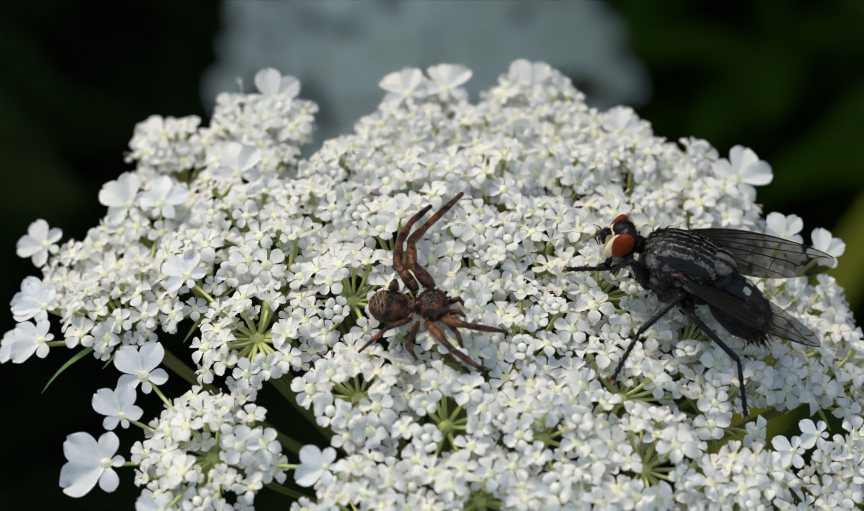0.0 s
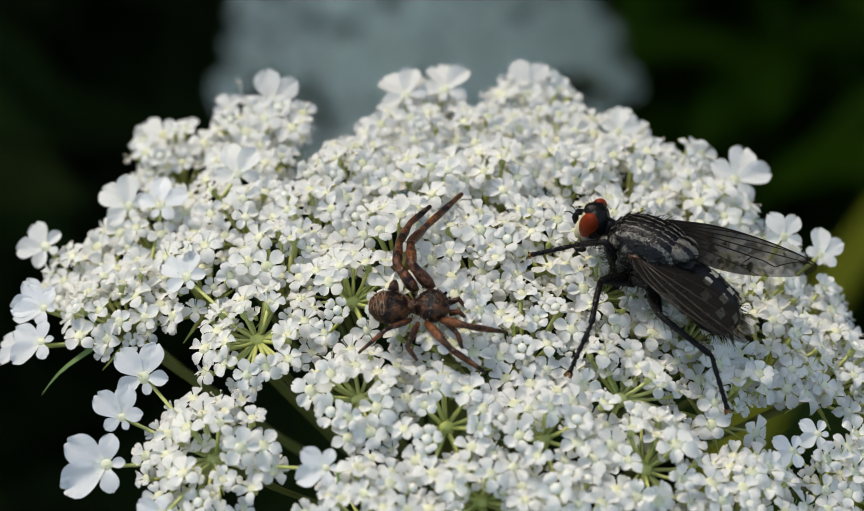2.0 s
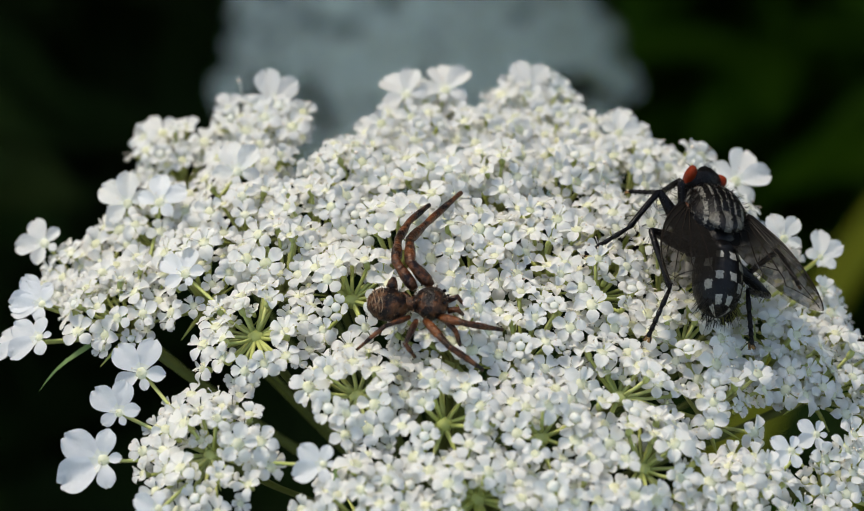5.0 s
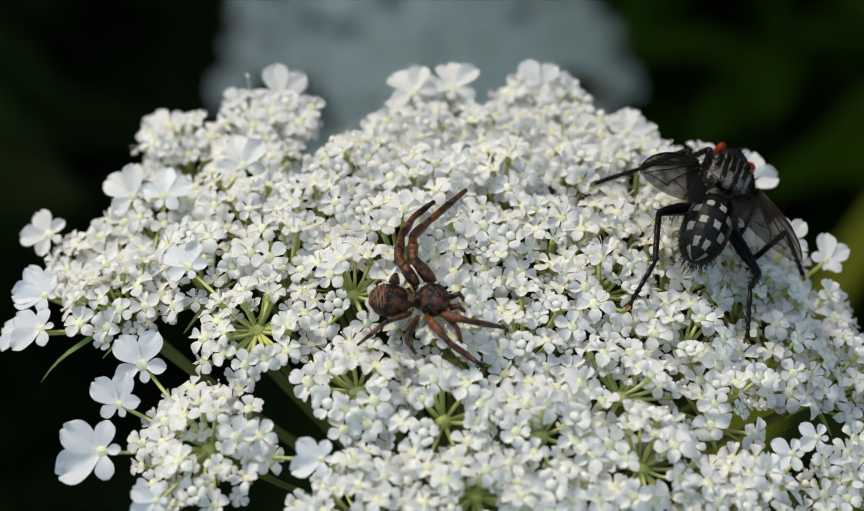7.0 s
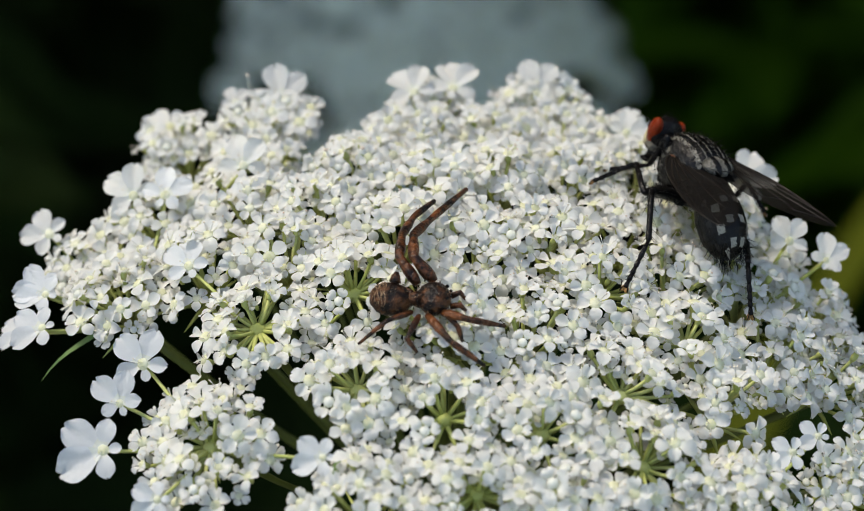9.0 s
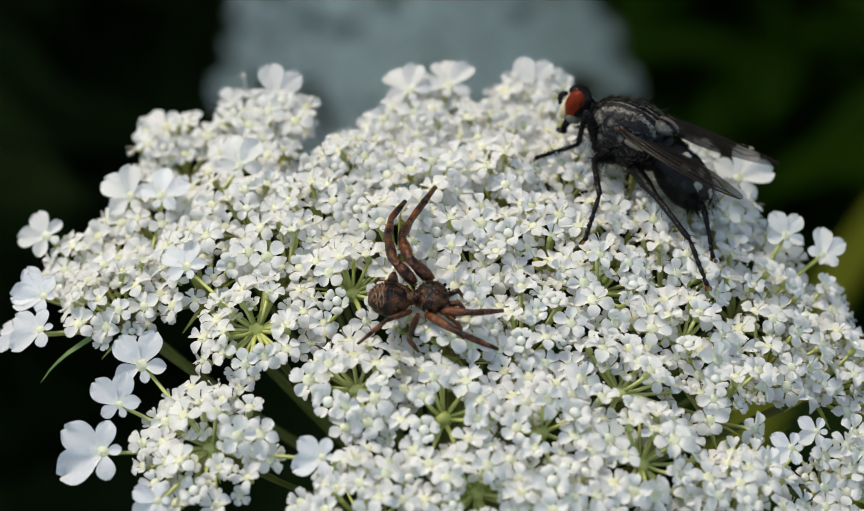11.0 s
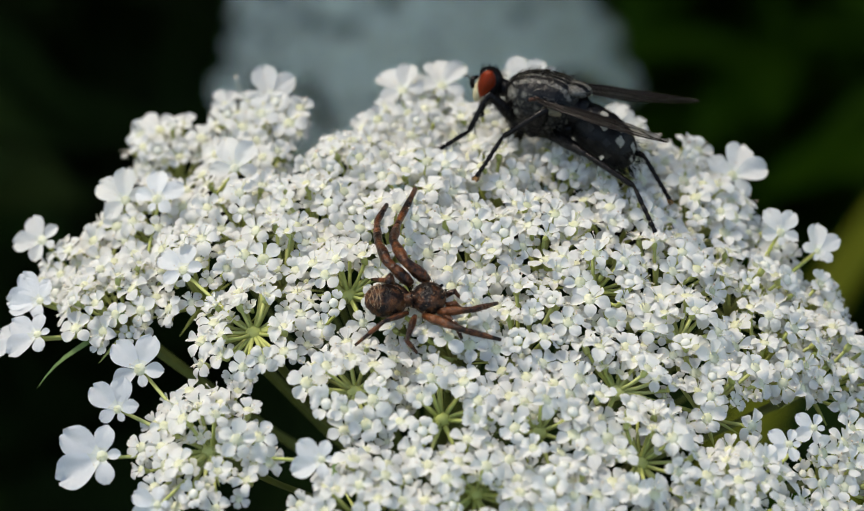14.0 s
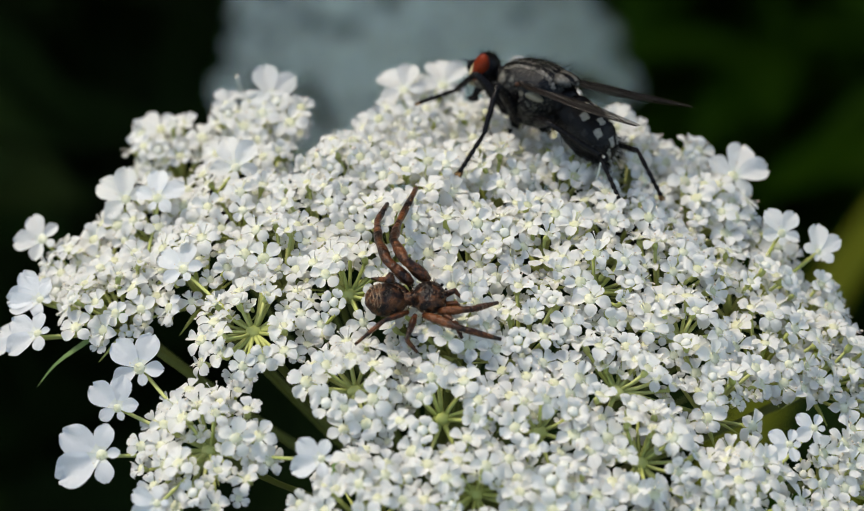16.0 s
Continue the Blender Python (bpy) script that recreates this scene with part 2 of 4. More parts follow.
def turned(up, yaw=0.0, lean=0.0, about=0.0):
    """A turn whose z is up, spun by yaw, then leant by lean towards the direction about."""
    q = Vector((0, 0, 1)).rotation_difference(up).to_matrix().to_4x4()
    return q @ Matrix.Rotation(about, 4, "Z") @ Matrix.Rotation(lean, 4, "Y") @ Matrix.Rotation(yaw - about, 4, "Z")


# ---- the sway of the flower in the wind: seconds, turn in degrees, shift in mm ----
SWAY = [
    (0.0, mm(0.19, -0.13, -0.39, 0.38, -0.13, 0.06)), (0.5, mm(0.11, -0.41, -0.35, 0.35, -0.21, 0.25)), (1.0, mm(0.13, 0.02, -0.48, 0.39, -0.24, 0.25)),
    (1.5, mm(0.15, -0.27, -0.33, 0.32, -0.24, 0.19)), (2.0, mm(0.16, -0.11, -0.45, 0.42, -0.21, 0.23)), (2.5, mm(0.16, -0.10, -0.35, 0.29, -0.12, 0.12)),
    (3.0, mm(0.32, -0.21, -0.46, 0.40, -0.24, 0.12)), (3.5, mm(0.25, -0.21, -0.45, 0.29, -0.08, -0.03)), (4.0, mm(0.09, -0.19, -0.41, 0.19, -0.01, 0.07)),
    (6.5, mm(0.17, -0.27, 0.12, -0.19, 0.34, -0.81)), (7.0, mm(0.32, -0.35, 0.17, -0.16, 0.41, -1.08)), (7.5, mm(0.34, -0.13, 0.16, -0.21, 0.42, -0.91)),
    (8.0, mm(0.30, -0.17, 0.08, -0.16, 0.45, -0.85)), (8.5, mm(0.30, -0.28, 0.20, -0.32, 0.45, -0.96)), (9.0, mm(0.36, -0.23, 0.16, -0.28, 0.52, -0.95)),
    (11.5, mm(0.16, 0.03, 0.06, -0.08, 0.19, -0.40)), (12.0, mm(0.15, 0.01, 0.04, -0.07, 0.20, -0.37)), (12.5, mm(0.20, 0.06, 0.09, -0.09, 0.20, -0.35)),
    (13.0, mm(0, 0, 0)), (13.5, mm(-0.06, 0.08, 0.04, -0.01, -0.04, 0.01)), (14.0, mm(-0.08, 0.17, -0.11, 0.07, -0.05, 0.14)),
    (14.5, mm(-0.05, 0.14, -0.15, 0.06, -0.11, 0.21)), (15.0, mm(-0.02, 0.18, -0.13, -0.01, -0.11, 0.12)), (15.5, mm(0, 0.16, -0.07, 0.01, -0.11, 0.16)),
    (16.0, mm(-0.05, 0.07, 0.02, -0.03, 0, 0.01))]
TOP = Matrix.Translation((0, 0, HEIGHT))


def between(rows, t):
    """The pose of keyed rows at t, eased from row to row."""
    if t <= rows[0][0]:
        return rows[0][1].copy()
    for (a, m), (b, n) in zip(rows, rows[1:]):
        if t <= b:
            u = (t - a) / (b - a)
            return m.lerp(n, u * u * (3 - 2 * u) if b - a > 0.25 else u)
    return rows[-1][1].copy()


def swayed(t):
    return TOP @ between(SWAY, t)


STEPS = [i / 10 for i in range(161)]

# ---- ground and the growth behind ----
ground = Shape()
ground.grid([[(x, y, 0.004 * math.sin(x * 7 + y * 3)) for x in (-300, -40, -8, -3, -1.5, -0.7, 0, 0.7, 1.5, 3, 8, 40, 300)] for y in (-300, -40, -8, -3, -1.5, -0.7, 0, 0.7, 1.5, 3, 8, 40, 300)])
tagged(new("ground", ground.mesh("ground", SOIL, unit=1.0)), "dark bare soil under the meadow plants", "ground", kind="structure")


def leaf_into(shape, base, yaw, rise, length, width, droop):
    """A pointed leaf blade with a folded midrib, metres."""
    rows = []
    n = 5
    for i in range(n + 1):
        u = i / n
        w = width * math.sin(math.pi * min(1, 0.06 + 0.94 * u)) ** 0.8
        r = length * u
        x, z = r * math.cos(rise), r * math.sin(rise) - droop * u * u * length
        rows.append([Matrix.Rotation(yaw, 3, "Z") @ Vector((x, s * w / 2, z + abs(s) * w * 0.18)) + Vector(base) for s in (-1, 0, 1)])
    shape.grid(rows)


def thicket(name, label, count, box, low, high, size, seed, leaf=LEAF):
    """A dense growth of stems with dark leaves in the ground rectangle box."""
    rnd = random.Random(seed)
    s = Shape()
    for _ in range(count):
        x, y = rnd.uniform(box[0], box[1]), rnd.uniform(box[2], box[3])
        h = rnd.uniform(low, high)
        if abs(x) < 0.16 and y < 0.66:
            h *= 0.5
        tip = (x + rnd.uniform(-0.08, 0.08) * h, y + rnd.uniform(-0.08, 0.08) * h, h)
        s.tube([(x, y, 0), ((x + tip[0]) / 2 + 0.01, (y + tip[1]) / 2, h / 2), tip], [0.004, 0.003, 0.0012], 4)
        for k in range(int(6 + h * 9)):
            u = rnd.uniform(0.2, 1.0)
            base = (x + (tip[0] - x) * u, y + (tip[1] - y) * u, h * u)
            leaf_into(s, base, rnd.uniform(0, 6.28), rnd.uniform(-0.2, 0.7), size * rnd.uniform(0.6, 1.3), size * rnd.uniform(0.3, 0.5), rnd.uniform(0.2, 0.8))
    return tagged(new(name, s.mesh(name, leaf, unit=1.0)), label, "undergrowth", kind="stuff")


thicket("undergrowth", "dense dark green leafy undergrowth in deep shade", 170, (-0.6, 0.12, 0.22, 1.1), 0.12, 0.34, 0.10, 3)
thicket("shrub", "low leafy shrub with a sunlit tone put into its green", 210, (0.12, 0.6, 0.42, 1.1), 0.12, 0.32, 0.08, 9, SUNLIT_TONE_LEAF)
# out of view; added to block the sun from the growth behind the flower
thicket("hedge", "unseen tall leafy screen, added to keep sun off the growth behind", 420, (-3.0, 1.8, 1.12, 1.36), 1.5, 2.14, 0.17, 5)


def grass_blade(x, y, h, lean, yaw, width):
    """A long blade of grass with a folded middle, rooted in the ground and leaning over."""
    s = Shape()
    rows = []
    for i in range(17):
        u = i / 16
        w = width * (1 - u) ** 0.5 * (0.5 + 0.5 * min(1, u * 6))
        p = Vector((lean * u * u * h, 0, h * (u - 0.04 * u * u)))
        rows.append([p + Vector((q * w * 0.8, q * w * 0.6, abs(q) * w * 0.35)) for q in (-1, -0.5, 0, 0.5, 1)])
    s.grid(rows)
    ob = new("grass_blade", s.mesh("grass_blade", GRASS, unit=1.0))
    ob.matrix_basis = pose(x, y, 0, 0, 0, yaw)
    return tagged(ob, "long yellow-green leaning blade of grass", "grass", group="blades of grass behind the flower")


grass_blade(0.042, 0.342, 0.46, 0.25, 0, 0.024)
grass_blade(0.050, 0.150, 0.62, 0.05, 4, 0.0050)

# ---- florets ----
def petal(shape, yaw, length, width, lift, curl, cup, notch, start=0.16, slot=0, nu=5, nv=4, claw=0.28):
    """One cupped petal with a notched, turned-in tip."""
    c, s = math.cos(yaw), math.sin(yaw)
    crease = 0.10 + 0.06 * math.sin(13 * yaw + 31 * lift)
    rows = []
    for i in range(nu + 1):
        u = 1 - (1 - i / nu) ** 1.35
        if u < 0.6:
            half = width / 2 * (claw + (1 - claw) * math.sin(math.pi / 2 * u / 0.6) ** 1.1)
        else:
            half = width / 2 * math.sqrt(1 - 0.88 * ((u - 0.6) / 0.4) ** 2)
        row = []
        for j in range(nv + 1):
            v = 2 * j / nv - 1
            reach = u * (1 - notch * max(0, 1 - 1.6 * abs(v)) * u * u - 0.10 * v * v * u)
            r = start + length * reach * math.cos(lift * (1 - 0.4 * u))
            z = length * (math.sin(lift) * reach - curl * reach ** 3) + cup * half * v * v - crease * width * (1 - abs(v)) ** 2 * u + 0.045 * width * math.sin(7.3 * v + 11 * u + 5 * yaw) * u
            row.append((c * r - s * half * v, s * r + c * half * v, z))
        rows.append(row)
    shape.grid(rows, slot)
    # the claw of the petal is creamy
    if slot == 0:
        k = len(shape.m) - nu * nv
        shape.m[k:k + nv] = [4] * nv


def heart(shape, rnd, size=1.0, stamens=5, spread=0.55):
    """The swollen green-white middle with its stamens, and the small ovary under it."""
    shape.ball((0.07 * size, 0, 0.0), (0.10 * size, 0.13 * size, 0.08 * size), 4, 7, 1)
    shape.ball((-0.07 * size, 0, 0.0), (0.10 * size, 0.13 * size, 0.08 * size), 4, 7, 1)
    shape.ball((0, 0, 0.0), (0.29 * size, 0.29 * size, 0.08), 4, 8, 1)
    shape.ball((0, 0, -0.32), (0.17, 0.17, 0.34), 4, 6, 3)
    for k in range(stamens):
        a = 2 * math.pi * (k + 0.5) / 5 + rnd.uniform(-0.2, 0.2)
        r, h = spread * rnd.uniform(0.7, 1.2), rnd.uniform(0.25, 0.55)
        shape.tube([(0.15 * math.cos(a), 0.15 * math.sin(a), 0.05), (0.8 * r * math.cos(a), 0.8 * r * math.sin(a), h * 0.8), (r * math.cos(a), r * math.sin(a), h)], [0.025, 0.02, 0.02], 3, 0)
        shape.ball((r * math.cos(a), r * math.sin(a), h), (0.06, 0.045, 0.05), 3, 5, 2)


def open_floret(seed):
    rnd = random.Random(seed)
    s = Shape()
    for k in range(5):
        g = rnd.uniform(0.85, 1.15)
        petal(s, 2 * math.pi * k / 5 + rnd.uniform(-0.12, 0.12), 0.76 * g, 0.66 * g, rnd.uniform(0.10, 0.55), rnd.uniform(0.15, 0.75), rnd.uniform(-0.2, 0.7), rnd.uniform(0.0, 0.25), 0.2)
    heart(s, rnd, 1.05, rnd.choice((1, 2, 3)), 0.5)
    return s


def half_floret(seed):
    rnd = random.Random(seed)
    s = Shape()
    for k in range(5):
        g = rnd.uniform(0.85, 1.1)
        petal(s, 2 * math.pi * k / 5 + rnd.uniform(-0.15, 0.15), 0.68 * g, 0.60 * g, rnd.uniform(0.55, 1.1), rnd.uniform(0.4, 1.0), rnd.uniform(-0.2, 0.7), rnd.uniform(0.1, 0.4), 0.2)
    heart(s, rnd, 0.95, rnd.choice((1, 2, 3)), 0.4)
    return s


def bud(seed):
    """A floret still closed: petals folded over into a lobed ball."""
    rnd = random.Random(seed)
    s = Shape()
    for k in range(5):
        a = 2 * math.pi * k / 5 + rnd.uniform(-0.1, 0.1)
        petal(s, a, 0.74 * rnd.uniform(0.85, 1.1), 0.62, rnd.uniform(1.0, 1.35), rnd.uniform(0.5, 0.95), rnd.uniform(-0.5, 0.4), 0.3, 0.26)
    s.ball((0, 0, 0.08), (0.26, 0.26, 0.18), 4, 8, 4)
    s.ball((0, 0, -0.3), (0.17, 0.17, 0.34), 4, 6, 3)
    return s


def ray_floret(seed, big=1.0):
    """A rim floret: two large petals outwards (+x), two middling ones, a small one inwards."""
    rnd = random.Random(seed)
    s = Shape()
    for yaw, g, wide in ((0.42, 2.4 * big, 0.74), (-0.62, 2.1 * big, 0.72), (1.65, 1.5 * big, 0.74), (-1.8, 1.35 * big, 0.74), (3.1, 0.8, 0.7)):
        g *= rnd.uniform(0.88, 1.1)
        petal(s, yaw + rnd.uniform(-0.15, 0.15), g, wide * g, rnd.uniform(0.05, 0.4), rnd.uniform(0.05, 0.35), rnd.uniform(-0.15, 0.4), rnd.uniform(0.02, 0.14), 0.2, nu=8, nv=8, claw=0.22)
    heart(s, rnd, 1.2, 1)
    return s


FLORET_SHAPES = [open_floret(11), open_floret(12), open_floret(13), open_floret(14), half_floret(21), half_floret(22), half_floret(23), bud(31), bud(32)]
FLORETS = [s.mesh("floret", PETAL, HEART, ANTHER, STALK, PETAL_BASE) for s in FLORET_SHAPES]
RAY_SHAPES = [ray_floret(41), ray_floret(42, 1.1), ray_floret(43, 0.9)]
RAYS = [s.mesh("ray_floret", RIM_PETAL, HEART, ANTHER, STALK, PETAL_BASE) for s in RAY_SHAPES]


class Umbel:
    """A flat-domed head: umbellets of florets on rays from the top of one stem."""

    def __init__(self, name, label, seed, base=32.0):
        self.thing = tagged(new(name), label, "flower", group="wild carrot flowers")
        self.thing.empty_display_size = 0.01
        self.rnd = random.Random(seed)
        self.placed = []
        self.base = Vector((0, 6, -base))
        self.single = 0
        self.voids = ()
        self.petal = PETAL

    def clear(self, p, gap):
        if any((p.x - x) ** 2 + (p.y - y) ** 2 < r * r for x, y, r in self.voids):
            return False
        return all((p - q).length_squared > gap * gap for q in self.placed)

    def rays(self, entries):
        """Rim florets set before the rest: x, y, height, outward turn in degrees, tilt towards the clearing, size."""
        self.rim = []
        for x, y, h, yaw, tilt, size in entries:
            p, up = crown(x, y, h)
            way = (up * (1 - tilt) + Vector((0, -0.8, 0.6)) * tilt).normalized()
            m = Matrix.Translation(p) @ turned(way, radians(yaw)) @ Matrix.Diagonal((size, size, size, 1))
            self.rim.append((p, m))
            self.placed.append(p)

    def umbellet(self, x, y, radius, hole=0.0, drop=0.0, singles=True, buds=0.16, gap=1.34):
        rnd = self.rnd
        centre, up = crown(x, y, -drop)
        hub = centre - up * (1.7 if hole > 0.9 else 4.2)
        stalks = Shape()
        # the ray that carries the umbellet
        mid = (self.base + hub) / 2 + Vector((0, 0, -2.0))
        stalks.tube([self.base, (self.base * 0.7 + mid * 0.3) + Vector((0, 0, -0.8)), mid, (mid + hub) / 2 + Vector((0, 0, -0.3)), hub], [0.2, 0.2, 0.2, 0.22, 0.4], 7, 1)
        stalks.ball(hub, (0.6, 0.6, 0.5), 4, 8)
        if y > 0:
            radius, gap = radius * 0.97, gap + 0.12
        turn = turned(up)
        # florets turn a little towards the open, bright side
        face = min(0.6, max(0.05, 0.2 + 0.022 * y))
        own, low = [], []
        count = int(radius * radius * 6.0)
        for k in range(count):
            rho = radius * 0.95 * math.sqrt(((k * 7919) % count + 0.5) / count) * rnd.uniform(0.96, 1.04)
            a = k * 2.39996 + rnd.uniform(-0.25, 0.25)
            if math.hypot(rho * math.cos(a), rho * math.sin(a) + 0.7) < hole * 1.2:
                continue
            q = rho / radius
            off = Vector((rho * math.cos(a), rho * math.sin(a), 0.75 - 2.1 * q * q + rnd.uniform(-0.45, 0.4)))
            p = centre + turn.to_3x3() @ off
            if not self.clear(p, gap):
                continue
            self.placed.append(p)
            m = Matrix.Translation(p) @ turn @ turned(Vector((math.cos(a) * q * 0.5 + rnd.uniform(-0.45, 0.45), math.sin(a) * q * 0.5 + rnd.uniform(-0.45, 0.45) - face, 1)).normalized(), rnd.uniform(0, 6.28))
            g = rnd.uniform(1.08, 1.5) * (1.0 + 0.06 * q)
            kind = rnd.choice((7, 8)) if rnd.random() < buds * (1.25 - q) else rnd.choice((0, 1, 2, 3, 0, 1, 2, 3, 4, 5, 6, 5))
            own.append((kind, p, m @ Matrix.Diagonal((g, g, g, 1))))
        # a lower layer of smaller florets shows between the upper ones
        for k in range(count):
            rho = radius * math.sqrt(rnd.random()) * 0.9
            a = rnd.uniform(0, 6.28)
            if math.hypot(rho * math.cos(a), rho * math.sin(a) + 0.7) < hole * 1.3:
                continue
            q = rho / radius
            p = centre + turn.to_3x3() @ Vector((rho * math.cos(a), rho * math.sin(a), -0.5 - 2.0 * q * q + rnd.uniform(-0.5, 0.2)))
            if not self.clear(p, 1.16):
                continue
            self.placed.append(p)
            m = Matrix.Translation(p) @ turn @ turned(Vector((math.cos(a) * q * 0.5 + rnd.uniform(-0.3, 0.3), math.sin(a) * q * 0.5 + rnd.uniform(-0.3, 0.3) - face, 1)).normalized(), rnd.uniform(0, 6.28))
            g = rnd.uniform(0.9, 1.15)
            low.append((rnd.choice((0, 2, 4, 5, 6, 7, 8)), p, m @ Matrix.Diagonal((g, g, g, 1))))
        for p, m in list(self.rim):
            if (p - centre).length < radius + 4.2 and not any(r is p for r in (q[1] for q in own)):
                own.append((-1 - rnd.randrange(3), p, m))
                self.rim = [q for q in self.rim if q[0] is not p]
        for kind, p, m in own:
            foot = p - (m.to_3x3() @ Vector((0, 0, 1))).normalized() * 0.6
            stalks.tube([hub, hub * 0.45 + foot * 0.55 - up * 0.15, foot], [0.17, 0.13, 0.13], 5)
        for k in range(6):
            a = 2 * math.pi * k / 6 + rnd.uniform(-0.3, 0.3)
            d = turn.to_3x3() @ Vector((math.cos(a), math.sin(a), 0.1))
            stalks.tube([hub, hub + d * 1.6 - up * 0.2, hub + d * rnd.uniform(2.6, 3.6) - up * 0.5], [0.2, 0.16, 0.03], 4)
        body = part("umbellet", stalks.mesh("umbellet", STALK, SHADED_RAY), self.thing)
        if low and singles:
            s = Shape()
            for kind, p, m in low:
                s.join(FLORET_SHAPES[kind], m)
            tagged(part("floret_cluster", s.mesh("floret_cluster", self.petal, HEART, ANTHER, STALK, PETAL_BASE), body), kind="stuff")
        if singles and self.single < 300:
            for kind, p, m in own:
                ob = part("floret", FLORETS[kind] if kind >= 0 else RAYS[-1 - kind], body)
                ob.matrix_basis = Matrix.Diagonal((MM, MM, MM, 1)) @ m @ Matrix.Diagonal((1 / MM, 1 / MM, 1 / MM, 1))
                self.single += 1
        else:
            s = Shape()
            for kind, p, m in own + ([] if low and singles else low):
                s.join(FLORET_SHAPES[kind] if kind >= 0 else RAY_SHAPES[-1 - kind], m)
            tagged(part("floret_cluster", s.mesh("floret_cluster", self.petal, HEART, ANTHER, STALK, PETAL_BASE), body), kind="stuff")
        return body

    def stem(self, length, lean=0.0):
        s = Shape()
        b = self.base
        s.tube([b + Vector((lean * length * u * u, 0, -length * u)) for u in (0, 0.02, 0.2, 0.5, 0.8, 1)], [1.5, 1.3, 1.5, 1.8, 2.1, 2.4], 10)
        part("stem", s.mesh("stem", STALK), self.thing)


flower = Umbel("wild_carrot_flower", "white lacy wild carrot flower head on green rays", 7)
# open gaps between umbellets: x, y, radius
flower.voids = ((22.9, -9.7, 2.3), (25.0, -8.9, 2.3), (20.9, -10.2, 1.5), (18.8, -11.3, 1.3), (-9.5, -12.8, 1.8), (-11.5, -10.9, 1.6), (-8.0, -14.6, 1.5), (-11.0, -18.8, 1.9), (-23.6, -4.3, 1.7), (-21.8, -5.0, 1.5))
# rim florets with large petals: x, y, height, outward turn, tilt towards the open side, size
flower.rays([
    (-28.2, 9.2, 0.6, 150, 0.6, 1.15), (-27.6, 2.1, 0.4, 165, 0.6, 0.85), (-27.6, -1.2, -0.2, 190, 0.4, 0.9), (-17.7, -18.6, 0.2, 190, 0.6, 0.8), (-30.0, 1.0, -1.2, 185, 0.25, 1.0), (-27.5, 1.7, 0.3, 170, 0.5, 0.85), (-19.5, -8.3, 0.4, 105, 0.75, 1.25), (-21.6, -14.2, 0.2, 190, 0.6, 1.2), (-20.8, -11.0, 0.3, 120, 0.7, 0.85),
    (-7.4, -17.3, 0.2, 185, 0.5, 0.75), (-22.1, 10.3, 0.8, 125, 0.7, 1.1), (-19.7, 9.1, 0.8, 60, 0.6, 1.1), (-20.6, 21.2, 1.2, 165, 0.5, 1.15), (-12.4, 21.8, 1.4, 85, 0.7, 1.0), (-15.9, 23.5, 1.2, 90, 0.6, 0.75)])
rim_front = flower.rim
flower.rays([
    (-14.3, 11.0, 0.8, 90, 0.7, 1.05), (-17.2, 0.0, 0.5, 115, 0.5, 1.05), (-2.6, 21.8, 0.9, 115, 0.5, 1.1), (0.3, 22.6, 1.0, 85, 0.5, 1.15), (6.6, 24.6, 1.0, 92, 0.7, 1.2), (13.0, 18.2, 0.4, 60, 0.6, 0.95),
    (21.0, 13.2, 0.8, 55, 0.6, 1.25), (24.0, 7.4, 0.4, 95, 0.7, 1.0), (26.7, 6.9, 0.3, 80, 0.6, 0.75), (24.2, -11.4, 0.3, 185, 0.5, 0.75), (22.4, -13.2, 0.2, 190, 0.45, 0.8), (27.0, 8.0, -0.4, 60, 0.4, 0.65)])
flower.rim = rim_front + flower.rim
# the near umbellets, floret by floret: x, y, radius, open middle, drop
flower.umbellet(-15.3, -14.2, 4.9, 1.0, 0.4, gap=1.42)
flower.umbellet(-5.0, -20.0, 4.2, 0.6)
flower.umbellet(2.2, -19.0, 4.1, 1.0)
flower.umbellet(7.8, -19.9, 4.0, 0.3)
flower.umbellet(13.0, -15.8, 4.4, 1.3)
flower.umbellet(19.8, -17.6, 4.3, 0.8)
flower.umbellet(-12.7, -5.2, 4.35, 1.5)
flower.umbellet(-5.6, -11.3, 3.9, 1.5)
flower.umbellet(0.1, -13.7, 4.2, 1.4)
flower.umbellet(6.4, -14.4, 4.0, 1.0)
flower.umbellet(11.7, -10.6, 4.2, 1.4)
flower.umbellet(16.4, -5.1, 3.9, 1.1)
flower.umbellet(-23.2, 1.3, 4.7, 0.8)
flower.umbellet(-17.5, 1.9, 4.3)
flower.umbellet(-6.2, -2.7, 4.2, 1.2)
flower.umbellet(0.7, -6.3, 4.4)
flower.umbellet(5.7, -6.5, 4.2, 0.6)
# those further off and at the rim
for x, y, r, hole, drop in ((18.7, -8.8, 3.9, 0.5, 0.2), (23.7, -2.7, 4.1, 0.4, 0.8), (28.2, -1.5, 4.0, 0, 1.6), (27.0, -11.9, 3.9, 0.4, 0), (-0.4, -24.5, 4.4, 0.5, 0), (13.2, -23.6, 4.5, 0, 0),
                            (24.4, -19.6, 4.4, 0, 0), (-9.4, -24.6, 3.8, 0, 0.5), (-11.6, 1.9, 3.9, 0.8, 0), (10.7, -1.7, 4.3, 1.0, 0), (16.1, 1.4, 4.1, 0.5, 0), (22.0, 2.5, 4.2, 0.4, 0.8), (27.0, 4.7, 4.0, 0, 1.8)):
    flower.umbellet(x, y, r, hole, drop, singles=False)
flower.umbellet(-26.4, 7.0, 3.3, 0, 0.3, singles=False)
